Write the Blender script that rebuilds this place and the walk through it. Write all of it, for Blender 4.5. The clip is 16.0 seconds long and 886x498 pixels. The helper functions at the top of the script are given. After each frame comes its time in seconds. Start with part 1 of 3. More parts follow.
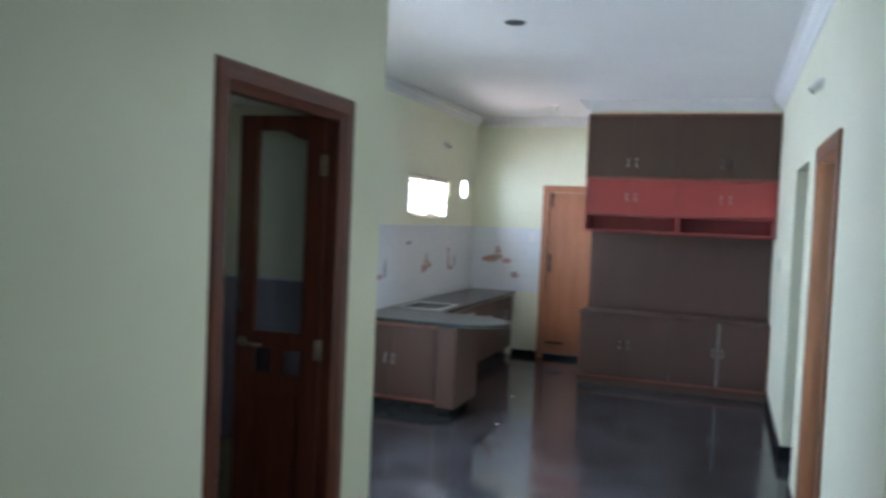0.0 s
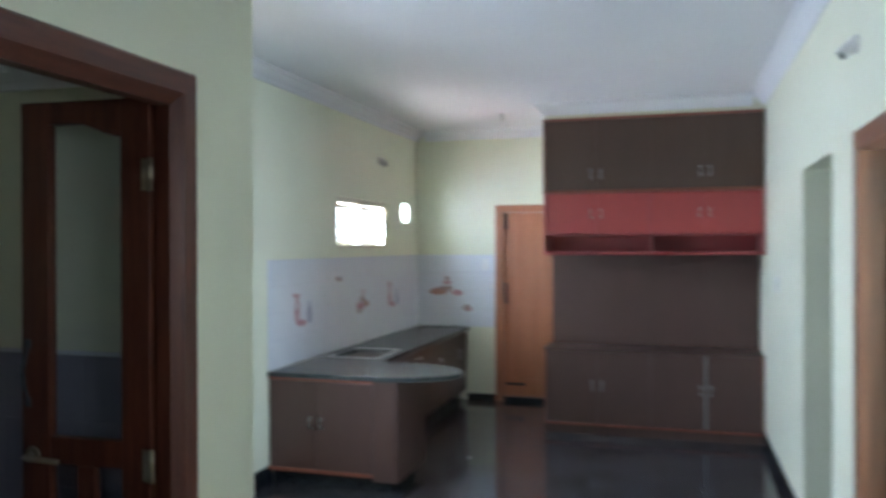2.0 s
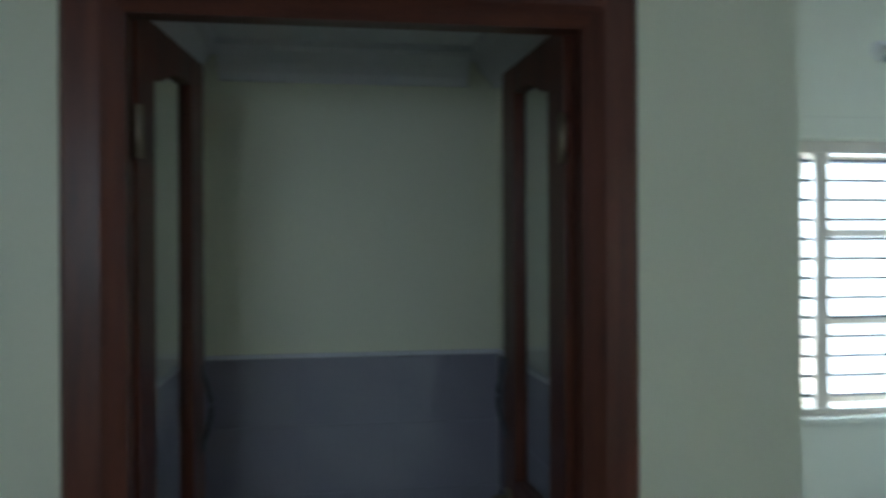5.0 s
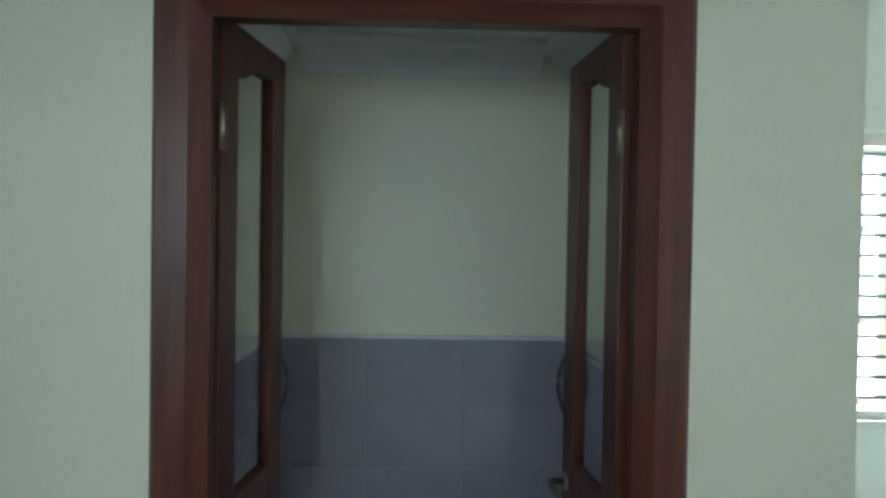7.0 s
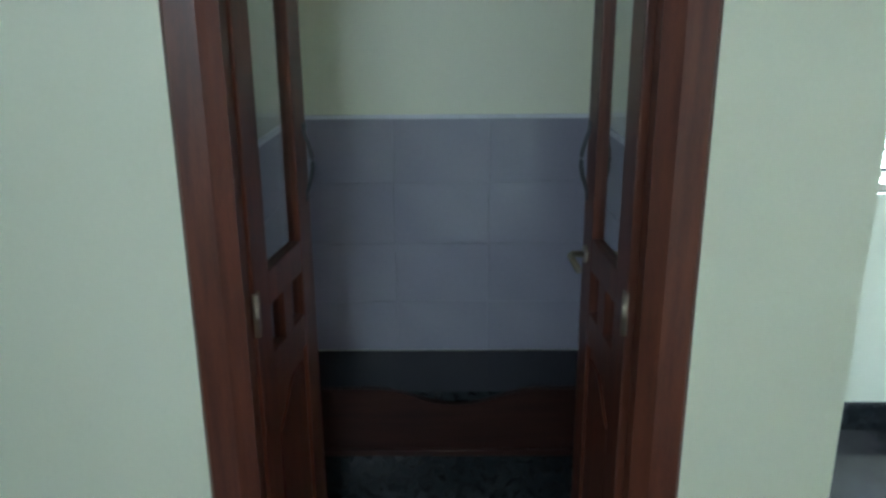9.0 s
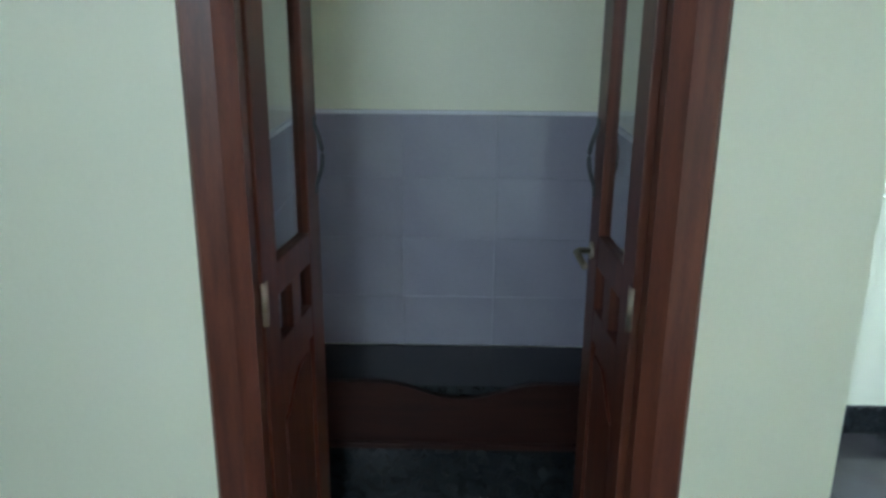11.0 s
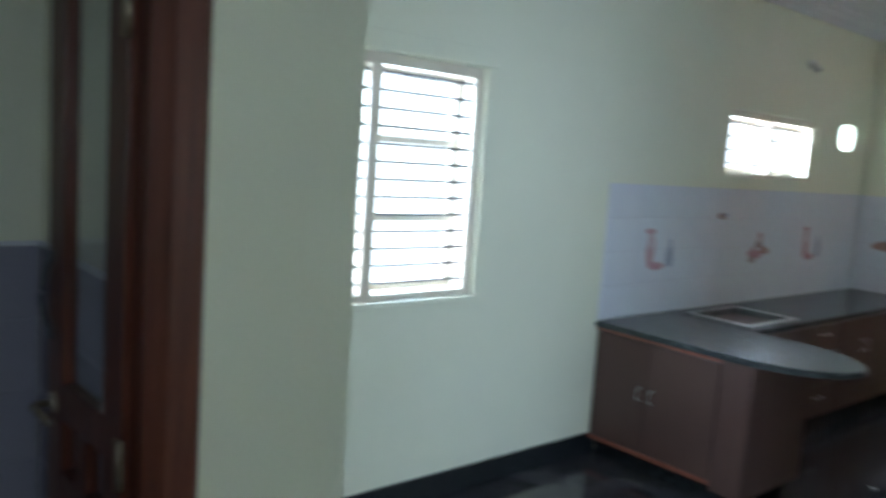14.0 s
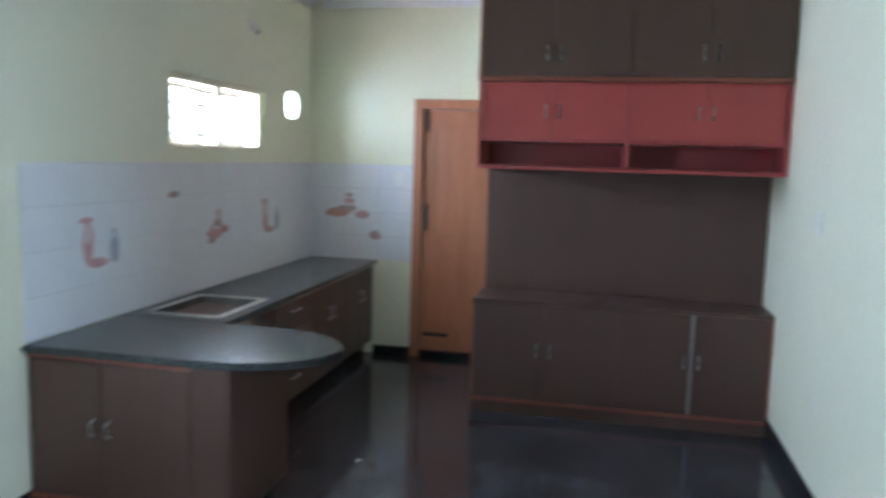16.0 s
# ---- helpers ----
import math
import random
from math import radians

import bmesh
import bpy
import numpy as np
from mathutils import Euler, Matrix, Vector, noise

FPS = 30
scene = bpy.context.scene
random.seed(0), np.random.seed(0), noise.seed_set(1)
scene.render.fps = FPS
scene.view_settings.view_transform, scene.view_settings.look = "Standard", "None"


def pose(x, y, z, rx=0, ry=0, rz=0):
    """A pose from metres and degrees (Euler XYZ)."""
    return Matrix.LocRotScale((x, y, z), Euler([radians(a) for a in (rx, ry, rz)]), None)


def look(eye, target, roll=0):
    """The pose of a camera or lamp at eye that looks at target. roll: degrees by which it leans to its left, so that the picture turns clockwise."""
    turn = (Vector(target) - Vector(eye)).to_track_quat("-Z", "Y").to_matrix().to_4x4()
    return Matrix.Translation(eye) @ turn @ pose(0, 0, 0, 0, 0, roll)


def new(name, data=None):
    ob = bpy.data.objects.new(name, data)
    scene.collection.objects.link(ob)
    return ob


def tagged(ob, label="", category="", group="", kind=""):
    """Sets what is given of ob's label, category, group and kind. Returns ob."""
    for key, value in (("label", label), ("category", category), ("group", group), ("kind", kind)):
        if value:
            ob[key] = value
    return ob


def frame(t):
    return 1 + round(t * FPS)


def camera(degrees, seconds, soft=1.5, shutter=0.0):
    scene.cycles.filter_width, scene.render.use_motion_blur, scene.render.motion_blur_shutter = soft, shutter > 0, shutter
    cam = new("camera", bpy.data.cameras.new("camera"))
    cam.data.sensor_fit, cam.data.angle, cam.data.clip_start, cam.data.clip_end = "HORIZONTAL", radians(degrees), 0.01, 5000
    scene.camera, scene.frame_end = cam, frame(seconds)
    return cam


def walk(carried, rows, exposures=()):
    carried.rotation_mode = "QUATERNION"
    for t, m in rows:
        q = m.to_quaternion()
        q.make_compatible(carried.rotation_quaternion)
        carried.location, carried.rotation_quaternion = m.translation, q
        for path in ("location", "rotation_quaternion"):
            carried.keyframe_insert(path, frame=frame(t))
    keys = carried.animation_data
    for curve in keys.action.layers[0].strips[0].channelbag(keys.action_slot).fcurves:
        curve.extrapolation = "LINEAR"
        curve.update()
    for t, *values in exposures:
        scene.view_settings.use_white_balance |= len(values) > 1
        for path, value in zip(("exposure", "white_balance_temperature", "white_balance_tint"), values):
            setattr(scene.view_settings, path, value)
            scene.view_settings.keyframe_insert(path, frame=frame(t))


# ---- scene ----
cam = camera(59.0, 16.0, soft=3.0, shutter=0.7)
PATH = [
    (0.0, pose(0.618, -0.158, 1.656, 87.64, -2.46, 19.95)),
    (0.5, pose(0.499, 0.119, 1.652, 87.41, -1.73, 14.11)),
    (1.0, pose(0.392, 0.421, 1.633, 87.12, -0.84, 10.64)),
    (1.5, pose(0.328, 0.717, 1.654, 87.73, -0.38, 8.21)),
    (2.0, pose(0.365, 1.047, 1.656, 89.77, 0.17, 16.69)),
    (2.5, pose(0.395, 1.347, 1.658, 89.95, 0.20, 24.40)),
    (3.0, pose(0.375, 1.668, 1.664, 89.67, 0.59, 33.63)),
    (3.5, pose(0.451, 1.935, 1.637, 89.92, 1.48, 45.58)),
    (4.0, pose(0.543, 2.148, 1.641, 89.29, -0.57, 57.70)),
    (4.5, pose(0.387, 2.331, 1.649, 89.37, 0.24, 67.03)),
    (5.0, pose(0.397, 2.471, 1.648, 90.00, 0.31, 81.44)),
    (5.2, pose(0.400, 2.508, 1.663, 89.97, -0.56, 85.11)),
    (7.5, pose(0.490, 2.533, 1.655, 87.57, -1.08, 89.39)),
    (8.0, pose(0.487, 2.549, 1.659, 81.72, -0.90, 90.13)),
    (8.5, pose(0.486, 2.529, 1.651, 77.52, -0.23, 89.40)),
    (9.0, pose(0.483, 2.556, 1.655, 72.91, 0.38, 90.43)),
    (11.5, pose(0.512, 2.548, 1.639, 73.23, -0.85, 91.34)),
    (12.0, pose(0.521, 2.525, 1.632, 81.15, -1.61, 90.57)),
    (12.5, pose(0.521, 2.507, 1.638, 83.59, -2.37, 88.54)),
    (13.0, pose(0.445, 2.497, 1.666, 84.51, -3.67, 76.87)),
    (13.5, pose(0.394, 2.478, 1.658, 84.07, -3.63, 64.03)),
    (14.0, pose(0.370, 2.462, 1.647, 83.18, -3.94, 50.17)),
    (14.5, pose(0.357, 2.521, 1.631, 82.65, -3.10, 41.91)),
    (15.0, pose(0.268, 2.678, 1.633, 81.99, -2.75, 31.16)),
    (15.5, pose(0.150, 2.914, 1.630, 82.63, -2.24, 21.16)),
    (16.0, pose(0.038, 3.137, 1.631, 83.34, -1.65, 12.02)),
]
EXPOSURES = [(0.0, 0.0, 6000, 11), (1.5, 0.0, 5950, 11), (3.0, 0.0, 6100, 11), (3.5, -0.15, 5950, 9), (4.0, -0.4, 5850, 9), (4.5, -0.83, 5800, 8), (5.2, -0.8, 5750, 7),
             (6.2, -0.2, 5750, 6), (7.3, 0.22, 5850, 6), (9.0, 0.47, 5700, 5), (10.2, 0.65, 5700, 5), (11.5, 0.75, 5700, 7), (12.0, 0.7, 5850, 7), (12.5, 0.6, 5950, 8),
             (13.0, 0.3, 5750, 8), (13.5, -0.2, 5800, 9), (14.0, -0.5, 5800, 9), (14.5, -0.68, 5800, 9), (15.0, -0.66, 5800, 10), (15.5, -0.35, 5850, 10), (16.0, -0.05, 5900, 10)]
walk(cam, PATH, EXPOSURES)

# ---------------------------------------------------------------- world and light
FLOOR = -0.05          # finished floor level
CEIL = 2.93
XW, XK, XR = -1.0, -2.463, 1.072      # door wall, kitchen window wall, right-hand wall
YE, YS = 9.465, -3.2                  # end wall, wall behind the start
WE = 3.382                            # end of the door wall

world = bpy.data.worlds.new("sky")
scene.world = world
world.use_nodes = True
wn = world.node_tree
sky = wn.nodes.new("ShaderNodeTexSky")
sky.sky_type = "NISHITA"
sky.sun_disc = False
sky.sun_elevation = radians(55)
sky.sun_rotation = radians(200)
wn.links.new(sky.outputs[0], wn.nodes["Background"].inputs[0])
wn.nodes["Background"].inputs[1].default_value = 0.12


def sun_lamp():
    data = bpy.data.lights.new("sun", "SUN")
    data.energy, data.angle, data.color = 3.0, radians(0.5), (1.0, 0.95, 0.88)
    ob = new("sun", data)
    ob.matrix_world = look((3, -6, 12), (0, 3, 0))
    return ob


def window_or_fill_light(x, y, z, tx, ty, tz, w, h, watts, color):
    data = bpy.data.lights.new("window_or_fill_daylight", "AREA")
    data.shape, data.size, data.size_y = "RECTANGLE", w, h
    data.energy, data.color = watts, color
    ob = new("window_or_fill_daylight", data)
    ob.matrix_world = look((x, y, z), (tx, ty, tz))
    return ob


sun_lamp()
DAY = (0.65, 0.81, 1.0)
WARM = (1.0, 0.88, 0.84)
window_or_fill_light(XK - 0.60, 4.45, 1.85, 0, 4.45, 0.9, 2.2, 1.3, 460, DAY)            # dining window
window_or_fill_light(XK - 0.42, 7.92, 2.1, 0, 7.92, 1.1, 2.0, 0.95, 470, DAY)           # kitchen window
window_or_fill_light(XK - 0.28, 7.92, 1.60, 0, 7.92, 2.9, 1.24, 0.35, 85, WARM)          # sunlit ground, up through the kitchen window
window_or_fill_light(XK - 0.28, 4.45, 1.0, 0, 4.6, 3.0, 1.2, 0.35, 30, WARM)            # sunlit ground, up through the dining window
window_or_fill_light(XK - 0.24, 9.07, 2.01, 0, 9.07, 2.01, 0.24, 0.24, 4, DAY)           # exhaust hole
window_or_fill_light(0.0, YS - 0.17, 1.35, 0.0, 0, 1.35, 1.6, 1.5, 8, DAY)              # unseen front window, assumed for daylight from behind the start
window_or_fill_light(2.97, 1.40, 1.87, -1.5, 2.75, 1.35, 1.3, 0.85, 21, (0.70, 0.84, 0.95))      # added fill from an unseen side hall, set to balance the prayer-room light
window_or_fill_light(2.95, 3.5, 1.6, -2.4, 5.2, 1.3, 0.8, 1.1, 150, DAY)                  # added fill through the bedroom door, for the recess wall; its window is unseen


# ---------------------------------------------------------------- materials
def material(name, color, rough=0.5, metal=0.0, color2=None, scale=6.0, fine=90.0, amount=0.5, bump=0.0, bump_scale=60.0,
             stretch=(1, 1, 1), coat=0.0, spec=0.5, per_object=0.0, rough2=None):
    m = bpy.data.materials.new(name)
    m.use_nodes = True
    nt = m.node_tree
    b = nt.nodes["Principled BSDF"]
    b.inputs["Roughness"].default_value = rough
    b.inputs["Metallic"].default_value = metal
    b.inputs["Coat Weight"].default_value = coat
    b.inputs["Coat Roughness"].default_value = 0.15
    b.inputs["Specular IOR Level"].default_value = spec
    co = nt.nodes.new("ShaderNodeTexCoord")
    mp = nt.nodes.new("ShaderNodeMapping")
    mp.inputs["Scale"].default_value = stretch
    nt.links.new(co.outputs["Object"], mp.inputs["Vector"])
    big = nt.nodes.new("ShaderNodeTexNoise")
    big.inputs["Scale"].default_value = scale
    big.inputs["Detail"].default_value = 5
    small = nt.nodes.new("ShaderNodeTexNoise")
    small.inputs["Scale"].default_value = fine
    small.inputs["Detail"].default_value = 3
    for n in (big, small):
        nt.links.new(mp.outputs[0], n.inputs["Vector"])
    add = nt.nodes.new("ShaderNodeMath")
    add.operation = "ADD"
    half = nt.nodes.new("ShaderNodeMath")
    half.operation = "MULTIPLY_ADD"
    half.inputs[1].default_value, half.inputs[2].default_value = 0.5, -0.25
    nt.links.new(small.outputs[0], half.inputs[0])
    nt.links.new(big.outputs[0], add.inputs[0])
    nt.links.new(half.outputs[0], add.inputs[1])
    ramp = nt.nodes.new("ShaderNodeMapRange")
    ramp.inputs[1].default_value, ramp.inputs[2].default_value = 0.3, 0.7
    nt.links.new(add.outputs[0], ramp.inputs[0])
    c2 = color2 or tuple(c * (1 - 0.25 * amount) for c in color)
    mix = nt.nodes.new("ShaderNodeMix")
    mix.data_type = "RGBA"
    mix.inputs["A"].default_value = (*color, 1)
    mix.inputs["B"].default_value = (*c2, 1)
    nt.links.new(ramp.outputs[0], mix.inputs["Factor"])
    out = mix.outputs["Result"]
    if per_object:
        info = nt.nodes.new("ShaderNodeObjectInfo")
        hsv = nt.nodes.new("ShaderNodeHueSaturation")
        rr = nt.nodes.new("ShaderNodeMapRange")
        rr.inputs[3].default_value, rr.inputs[4].default_value = 1 - per_object, 1 + per_object
        nt.links.new(info.outputs["Random"], rr.inputs[0])
        nt.links.new(rr.outputs[0], hsv.inputs["Value"])
        nt.links.new(out, hsv.inputs["Color"])
        out = hsv.outputs[0]
    nt.links.new(out, b.inputs["Base Color"])
    if rough2 is not None:
        rm = nt.nodes.new("ShaderNodeMapRange")
        rm.inputs[1].default_value, rm.inputs[2].default_value = 0.35, 0.65
        rm.inputs[3].default_value, rm.inputs[4].default_value = rough, rough2
        nt.links.new(big.outputs[0], rm.inputs[0])
        nt.links.new(rm.outputs[0], b.inputs["Roughness"])
    if bump:
        bn = nt.nodes.new("ShaderNodeTexNoise")
        bn.inputs["Scale"].default_value = bump_scale
        bn.inputs["Detail"].default_value = 4
        nt.links.new(mp.outputs[0], bn.inputs["Vector"])
        bu = nt.nodes.new("ShaderNodeBump")
        bu.inputs["Strength"].default_value = bump
        bu.inputs["Distance"].default_value = 0.004
        nt.links.new(bn.outputs[0], bu.inputs["Height"])
        nt.links.new(bu.outputs[0], b.inputs["Normal"])
    return m


def glass_material(name, tint, rough):
    m = bpy.data.materials.new(name)
    m.use_nodes = True
    b = m.node_tree.nodes["Principled BSDF"]
    b.inputs["Base Color"].default_value = (*tint, 1)
    b.inputs["Transmission Weight"].default_value = 1.0
    b.inputs["Roughness"].default_value = rough
    b.inputs["IOR"].default_value = 1.45
    return m


WALL = material("wall_paint", (0.77, 0.77, 0.615), 0.5, color2=(0.735, 0.74, 0.585), scale=1.6, bump=0.12, bump_scale=35, spec=0.35)
PLASTER = material("ceiling_paint", (0.80, 0.80, 0.82), 0.75, color2=(0.76, 0.76, 0.79), scale=1.2, bump=0.1, bump_scale=30)
GRANITE = material("black_granite", (0.020, 0.019, 0.022), 0.06, color2=(0.056, 0.053, 0.060), scale=2.6, fine=220, rough2=0.17, per_object=0.2)
GRANITE_TOP = material("grey_granite", (0.036, 0.043, 0.046), 0.2, color2=(0.052, 0.060, 0.063), scale=70, fine=400, rough2=0.3)
SKIRT = material("granite_skirting", (0.010, 0.012, 0.014), 0.18, color2=(0.016, 0.018, 0.020), scale=30, fine=200)
TEAK = material("dark_polished_teak", (0.135, 0.038, 0.020), 0.40, color2=(0.070, 0.020, 0.011), scale=3.0, fine=45, stretch=(14, 14, 1.2), bump=0.06, bump_scale=18, coat=0.06, spec=0.35)
HEADWOOD = material("dark_polished_teak_crosswise", (0.135, 0.038, 0.020), 0.40, color2=(0.070, 0.020, 0.011), scale=3.0, fine=45, stretch=(14, 1.2, 14), bump=0.06, bump_scale=18, coat=0.06, spec=0.35)
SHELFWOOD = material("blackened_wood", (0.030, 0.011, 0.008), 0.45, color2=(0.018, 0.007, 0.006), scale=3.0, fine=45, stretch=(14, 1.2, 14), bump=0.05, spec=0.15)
PLY = material("orange_varnished_wood", (0.42, 0.165, 0.085), 0.38, color2=(0.34, 0.125, 0.062), scale=2.5, fine=40, stretch=(10, 10, 0.9), bump=0.05, coat=0.25)
BROWNWOOD = material("brown_varnished_wood", (0.25, 0.105, 0.055), 0.35, color2=(0.18, 0.07, 0.038), scale=2.5, fine=40, stretch=(10, 10, 0.9), bump=0.05, coat=0.2)
LAM = material("brown_laminate", (0.102, 0.057, 0.047), 0.38, color2=(0.090, 0.050, 0.041), scale=2, fine=120, stretch=(3, 3, 1), bump=0.03, spec=0.4)
LAMTOP = material("dark_olive_laminate", (0.083, 0.049, 0.034), 0.38, color2=(0.074, 0.042, 0.029), scale=2, fine=120, stretch=(3, 3, 1), bump=0.03, spec=0.4)
TRIMW = material("reddish_edge_trim", (0.29, 0.090, 0.055), 0.4, color2=(0.22, 0.068, 0.042), scale=5, fine=60, stretch=(1, 6, 6))
RED = material("red_laminate", (0.41, 0.066, 0.060), 0.33, color2=(0.36, 0.055, 0.051), scale=3, fine=120, bump=0.02)
# Same red as the doors, with a little niche shade mixed into the colour.
REDIN = material("shaded_red_laminate", (0.38, 0.060, 0.058), 0.40, color2=(0.30, 0.047, 0.052), scale=3, fine=120)
STEEL = material("brushed_steel", (0.66, 0.65, 0.65), 0.45, metal=1.0, color2=(0.52, 0.52, 0.53), scale=12)
PALE = material("dull_aluminium", (0.36, 0.35, 0.35), 0.45, metal=0.6, scale=10)
# The bowl's shade and dark reflections are put into this darker steel colour.
BOWL = material("shaded_sink_steel", (0.22, 0.22, 0.22), 0.38, metal=1.0, color2=(0.15, 0.15, 0.15), scale=8)
BRASS = material("aged_brass", (0.42, 0.37, 0.29), 0.45, metal=1.0, color2=(0.34, 0.28, 0.20), scale=30)
IRON = material("dark_iron", (0.05, 0.055, 0.06), 0.5, metal=0.4, color2=(0.08, 0.085, 0.09), scale=20)
CREAM = material("cream_window_paint", (0.74, 0.68, 0.56), 0.5, color2=(0.68, 0.61, 0.49), scale=5, bump=0.05)
WHITE_TILE = material("glossy_white_tile", (0.74, 0.76, 0.80), 0.09, color2=(0.72, 0.74, 0.785), scale=4, per_object=0.012)
LILAC_TILE = material("glossy_lilac_tile", (0.30, 0.29, 0.345), 0.06, color2=(0.275, 0.265, 0.325), scale=4, per_object=0.03)
GROUT = material("pale_grout", (0.68, 0.69, 0.73), 0.8, scale=20)
GROUT2 = material("grey_grout", (0.30, 0.295, 0.35), 0.8, scale=20)
PLASTIC = material("white_plastic", (0.78, 0.78, 0.76), 0.4, color2=(0.74, 0.74, 0.72), scale=10)
SOCK = material("grey_bakelite", (0.22, 0.22, 0.21), 0.5, scale=10)
DARK = material("black_plastic", (0.02, 0.02, 0.02), 0.5, scale=10)
PRINT_RED = material("red_tile_print", (0.50, 0.23, 0.28), 0.2, color2=(0.60, 0.42, 0.44), scale=25)
PRINT_BLUE = material("blue_tile_print", (0.30, 0.32, 0.45), 0.2, color2=(0.45, 0.46, 0.55), scale=25)
PRINT_ORANGE = material("orange_tile_print", (0.50, 0.32, 0.25), 0.2, color2=(0.44, 0.24, 0.20), scale=25)
PRINT_BROWN = material("brown_tile_print", (0.34, 0.24, 0.23), 0.2, color2=(0.50, 0.38, 0.37), scale=25)
STICK_W = material("white_sticker_paper", (0.75, 0.74, 0.70), 0.4, scale=20)
STICK_R = material("red_sticker_ink", (0.50, 0.05, 0.06), 0.4, scale=20)
EARTH = material("sunlit_earth", (0.42, 0.38, 0.32), 0.9, color2=(0.34, 0.31, 0.26), scale=0.6, fine=8)
GLASS = glass_material("clear_door_glass", (0.955, 0.99, 0.985), 0.0)


# ---------------------------------------------------------------- mesh helpers
def add_box(bm, x0, x1, y0, y1, z0, z1):
    v = [bm.verts.new((x, y, z)) for x in (x0, x1) for y in (y0, y1) for z in (z0, z1)]
    for f in ((0, 1, 3, 2), (4, 6, 7, 5), (0, 4, 5, 1), (2, 3, 7, 6), (0, 2, 6, 4), (1, 5, 7, 3)):
        bm.faces.new([v[i] for i in f])


def boxes(*rows, bevel=0.0):
    bm = bmesh.new()
    for r in rows:
        add_box(bm, *r)
    if bevel:
        bmesh.ops.bevel(bm, geom=bm.edges[:], offset=bevel, segments=2, affect="EDGES", profile=0.5)
    return bm


def cylinder(p, q, r, r2=None, n=16):
    bm = bmesh.new()
    p, q = Vector(p), Vector(q)
    bmesh.ops.create_cone(bm, cap_ends=True, segments=n, radius1=r, radius2=r if r2 is None else r2, depth=(q - p).length)
    turn = (q - p).to_track_quat("Z", "Y").to_matrix().to_4x4()
    bmesh.ops.transform(bm, matrix=Matrix.Translation((p + q) / 2) @ turn, verts=bm.verts)
    return bm


def tube(points, r, n=10):
    """A round bar along the points."""
    bm = bmesh.new()
    pts = [Vector(p) for p in points]
    rings = []
    for i, p in enumerate(pts):
        d = (pts[min(i + 1, len(pts) - 1)] - pts[max(i - 1, 0)]).normalized()
        q = d.to_track_quat("Z", "Y")
        rings.append([bm.verts.new(p + q @ Vector((r * math.cos(a), r * math.sin(a), 0))) for a in [2 * math.pi * k / n for k in range(n)]])
    for a, b in zip(rings, rings[1:]):
        for k in range(n):
            bm.faces.new((a[k], a[(k + 1) % n], b[(k + 1) % n], b[k]))
    bm.faces.new(rings[0][::-1])
    bm.faces.new(rings[-1])
    return bm


def prism(outline, axis, a, b):
    """An outline of (u, v) drawn out along an axis from a to b."""
    bm = bmesh.new()
    put = {"x": lambda u, v, w: (w, u, v), "y": lambda u, v, w: (u, w, v), "z": lambda u, v, w: (u, v, w)}[axis]
    lo = [bm.verts.new(put(u, v, a)) for u, v in outline]
    hi = [bm.verts.new(put(u, v, b)) for u, v in outline]
    bm.faces.new(lo[::-1])
    bm.faces.new(hi)
    for i in range(len(lo)):
        j = (i + 1) % len(lo)
        bm.faces.new((lo[i], lo[j], hi[j], hi[i]))
    bmesh.ops.recalc_face_normals(bm, faces=bm.faces[:])
    return bm


def mesh_of(name, bm, mat, smooth=False):
    bmesh.ops.recalc_face_normals(bm, faces=bm.faces[:])
    me = bpy.data.meshes.new(name)
    bm.to_mesh(me)
    bm.free()
    me.materials.append(mat)
    if smooth:
        for p in me.polygons:
            p.use_smooth = True
    return me


def part(name, bm, mat, parent, label="", smooth=False):
    ob = new(name, mesh_of(name, bm, mat, smooth))
    ob.parent = parent
    if parent is not None:
        ob.matrix_parent_inverse = parent.matrix_world.inverted()
    if label:
        tagged(ob, label)
    return ob


def thing(name, at, label, category, group=""):
    ob = new(name)
    ob.empty_display_size = 0.05
    ob.matrix_world = Matrix.Translation(at)
    bpy.context.view_layer.update()
    return tagged(ob, label, category, group)


def structure(name, bm, mat, label, category=""):
    return tagged(part(name, bm, mat, None), label, category or name.split("_")[0], kind="structure")


# ---------------------------------------------------------------- large structure
T = 0.2
TOP = CEIL + 0.02
# openings
BWY0, BWY1, BWZ0, BWZ1 = 3.82, 5.078, 0.969, 2.075     # dining window
SWY0, SWY1, SWZ0, SWZ1 = 7.297, 8.545, 1.64, 2.093     # kitchen window
DL, DR, DZ = 2.03, 3.051, 2.162                        # prayer-room door frame, outside
RDY0, RDY1, RDZ = 3.677, 4.625, 2.121                  # bedroom door frame, outside
ROY0, ROY1, ROZ = 5.16, 6.09, 2.098                   # plain opening
HOLE_Y, HOLE_Z, HOLE_H, HOLE_W = 9.065, 2.01, 0.105, 0.122

structure("ground", boxes((-60, 60, -60, 70, -0.35, -0.25)), EARTH, "pale sunlit earth outside the house", "ground")


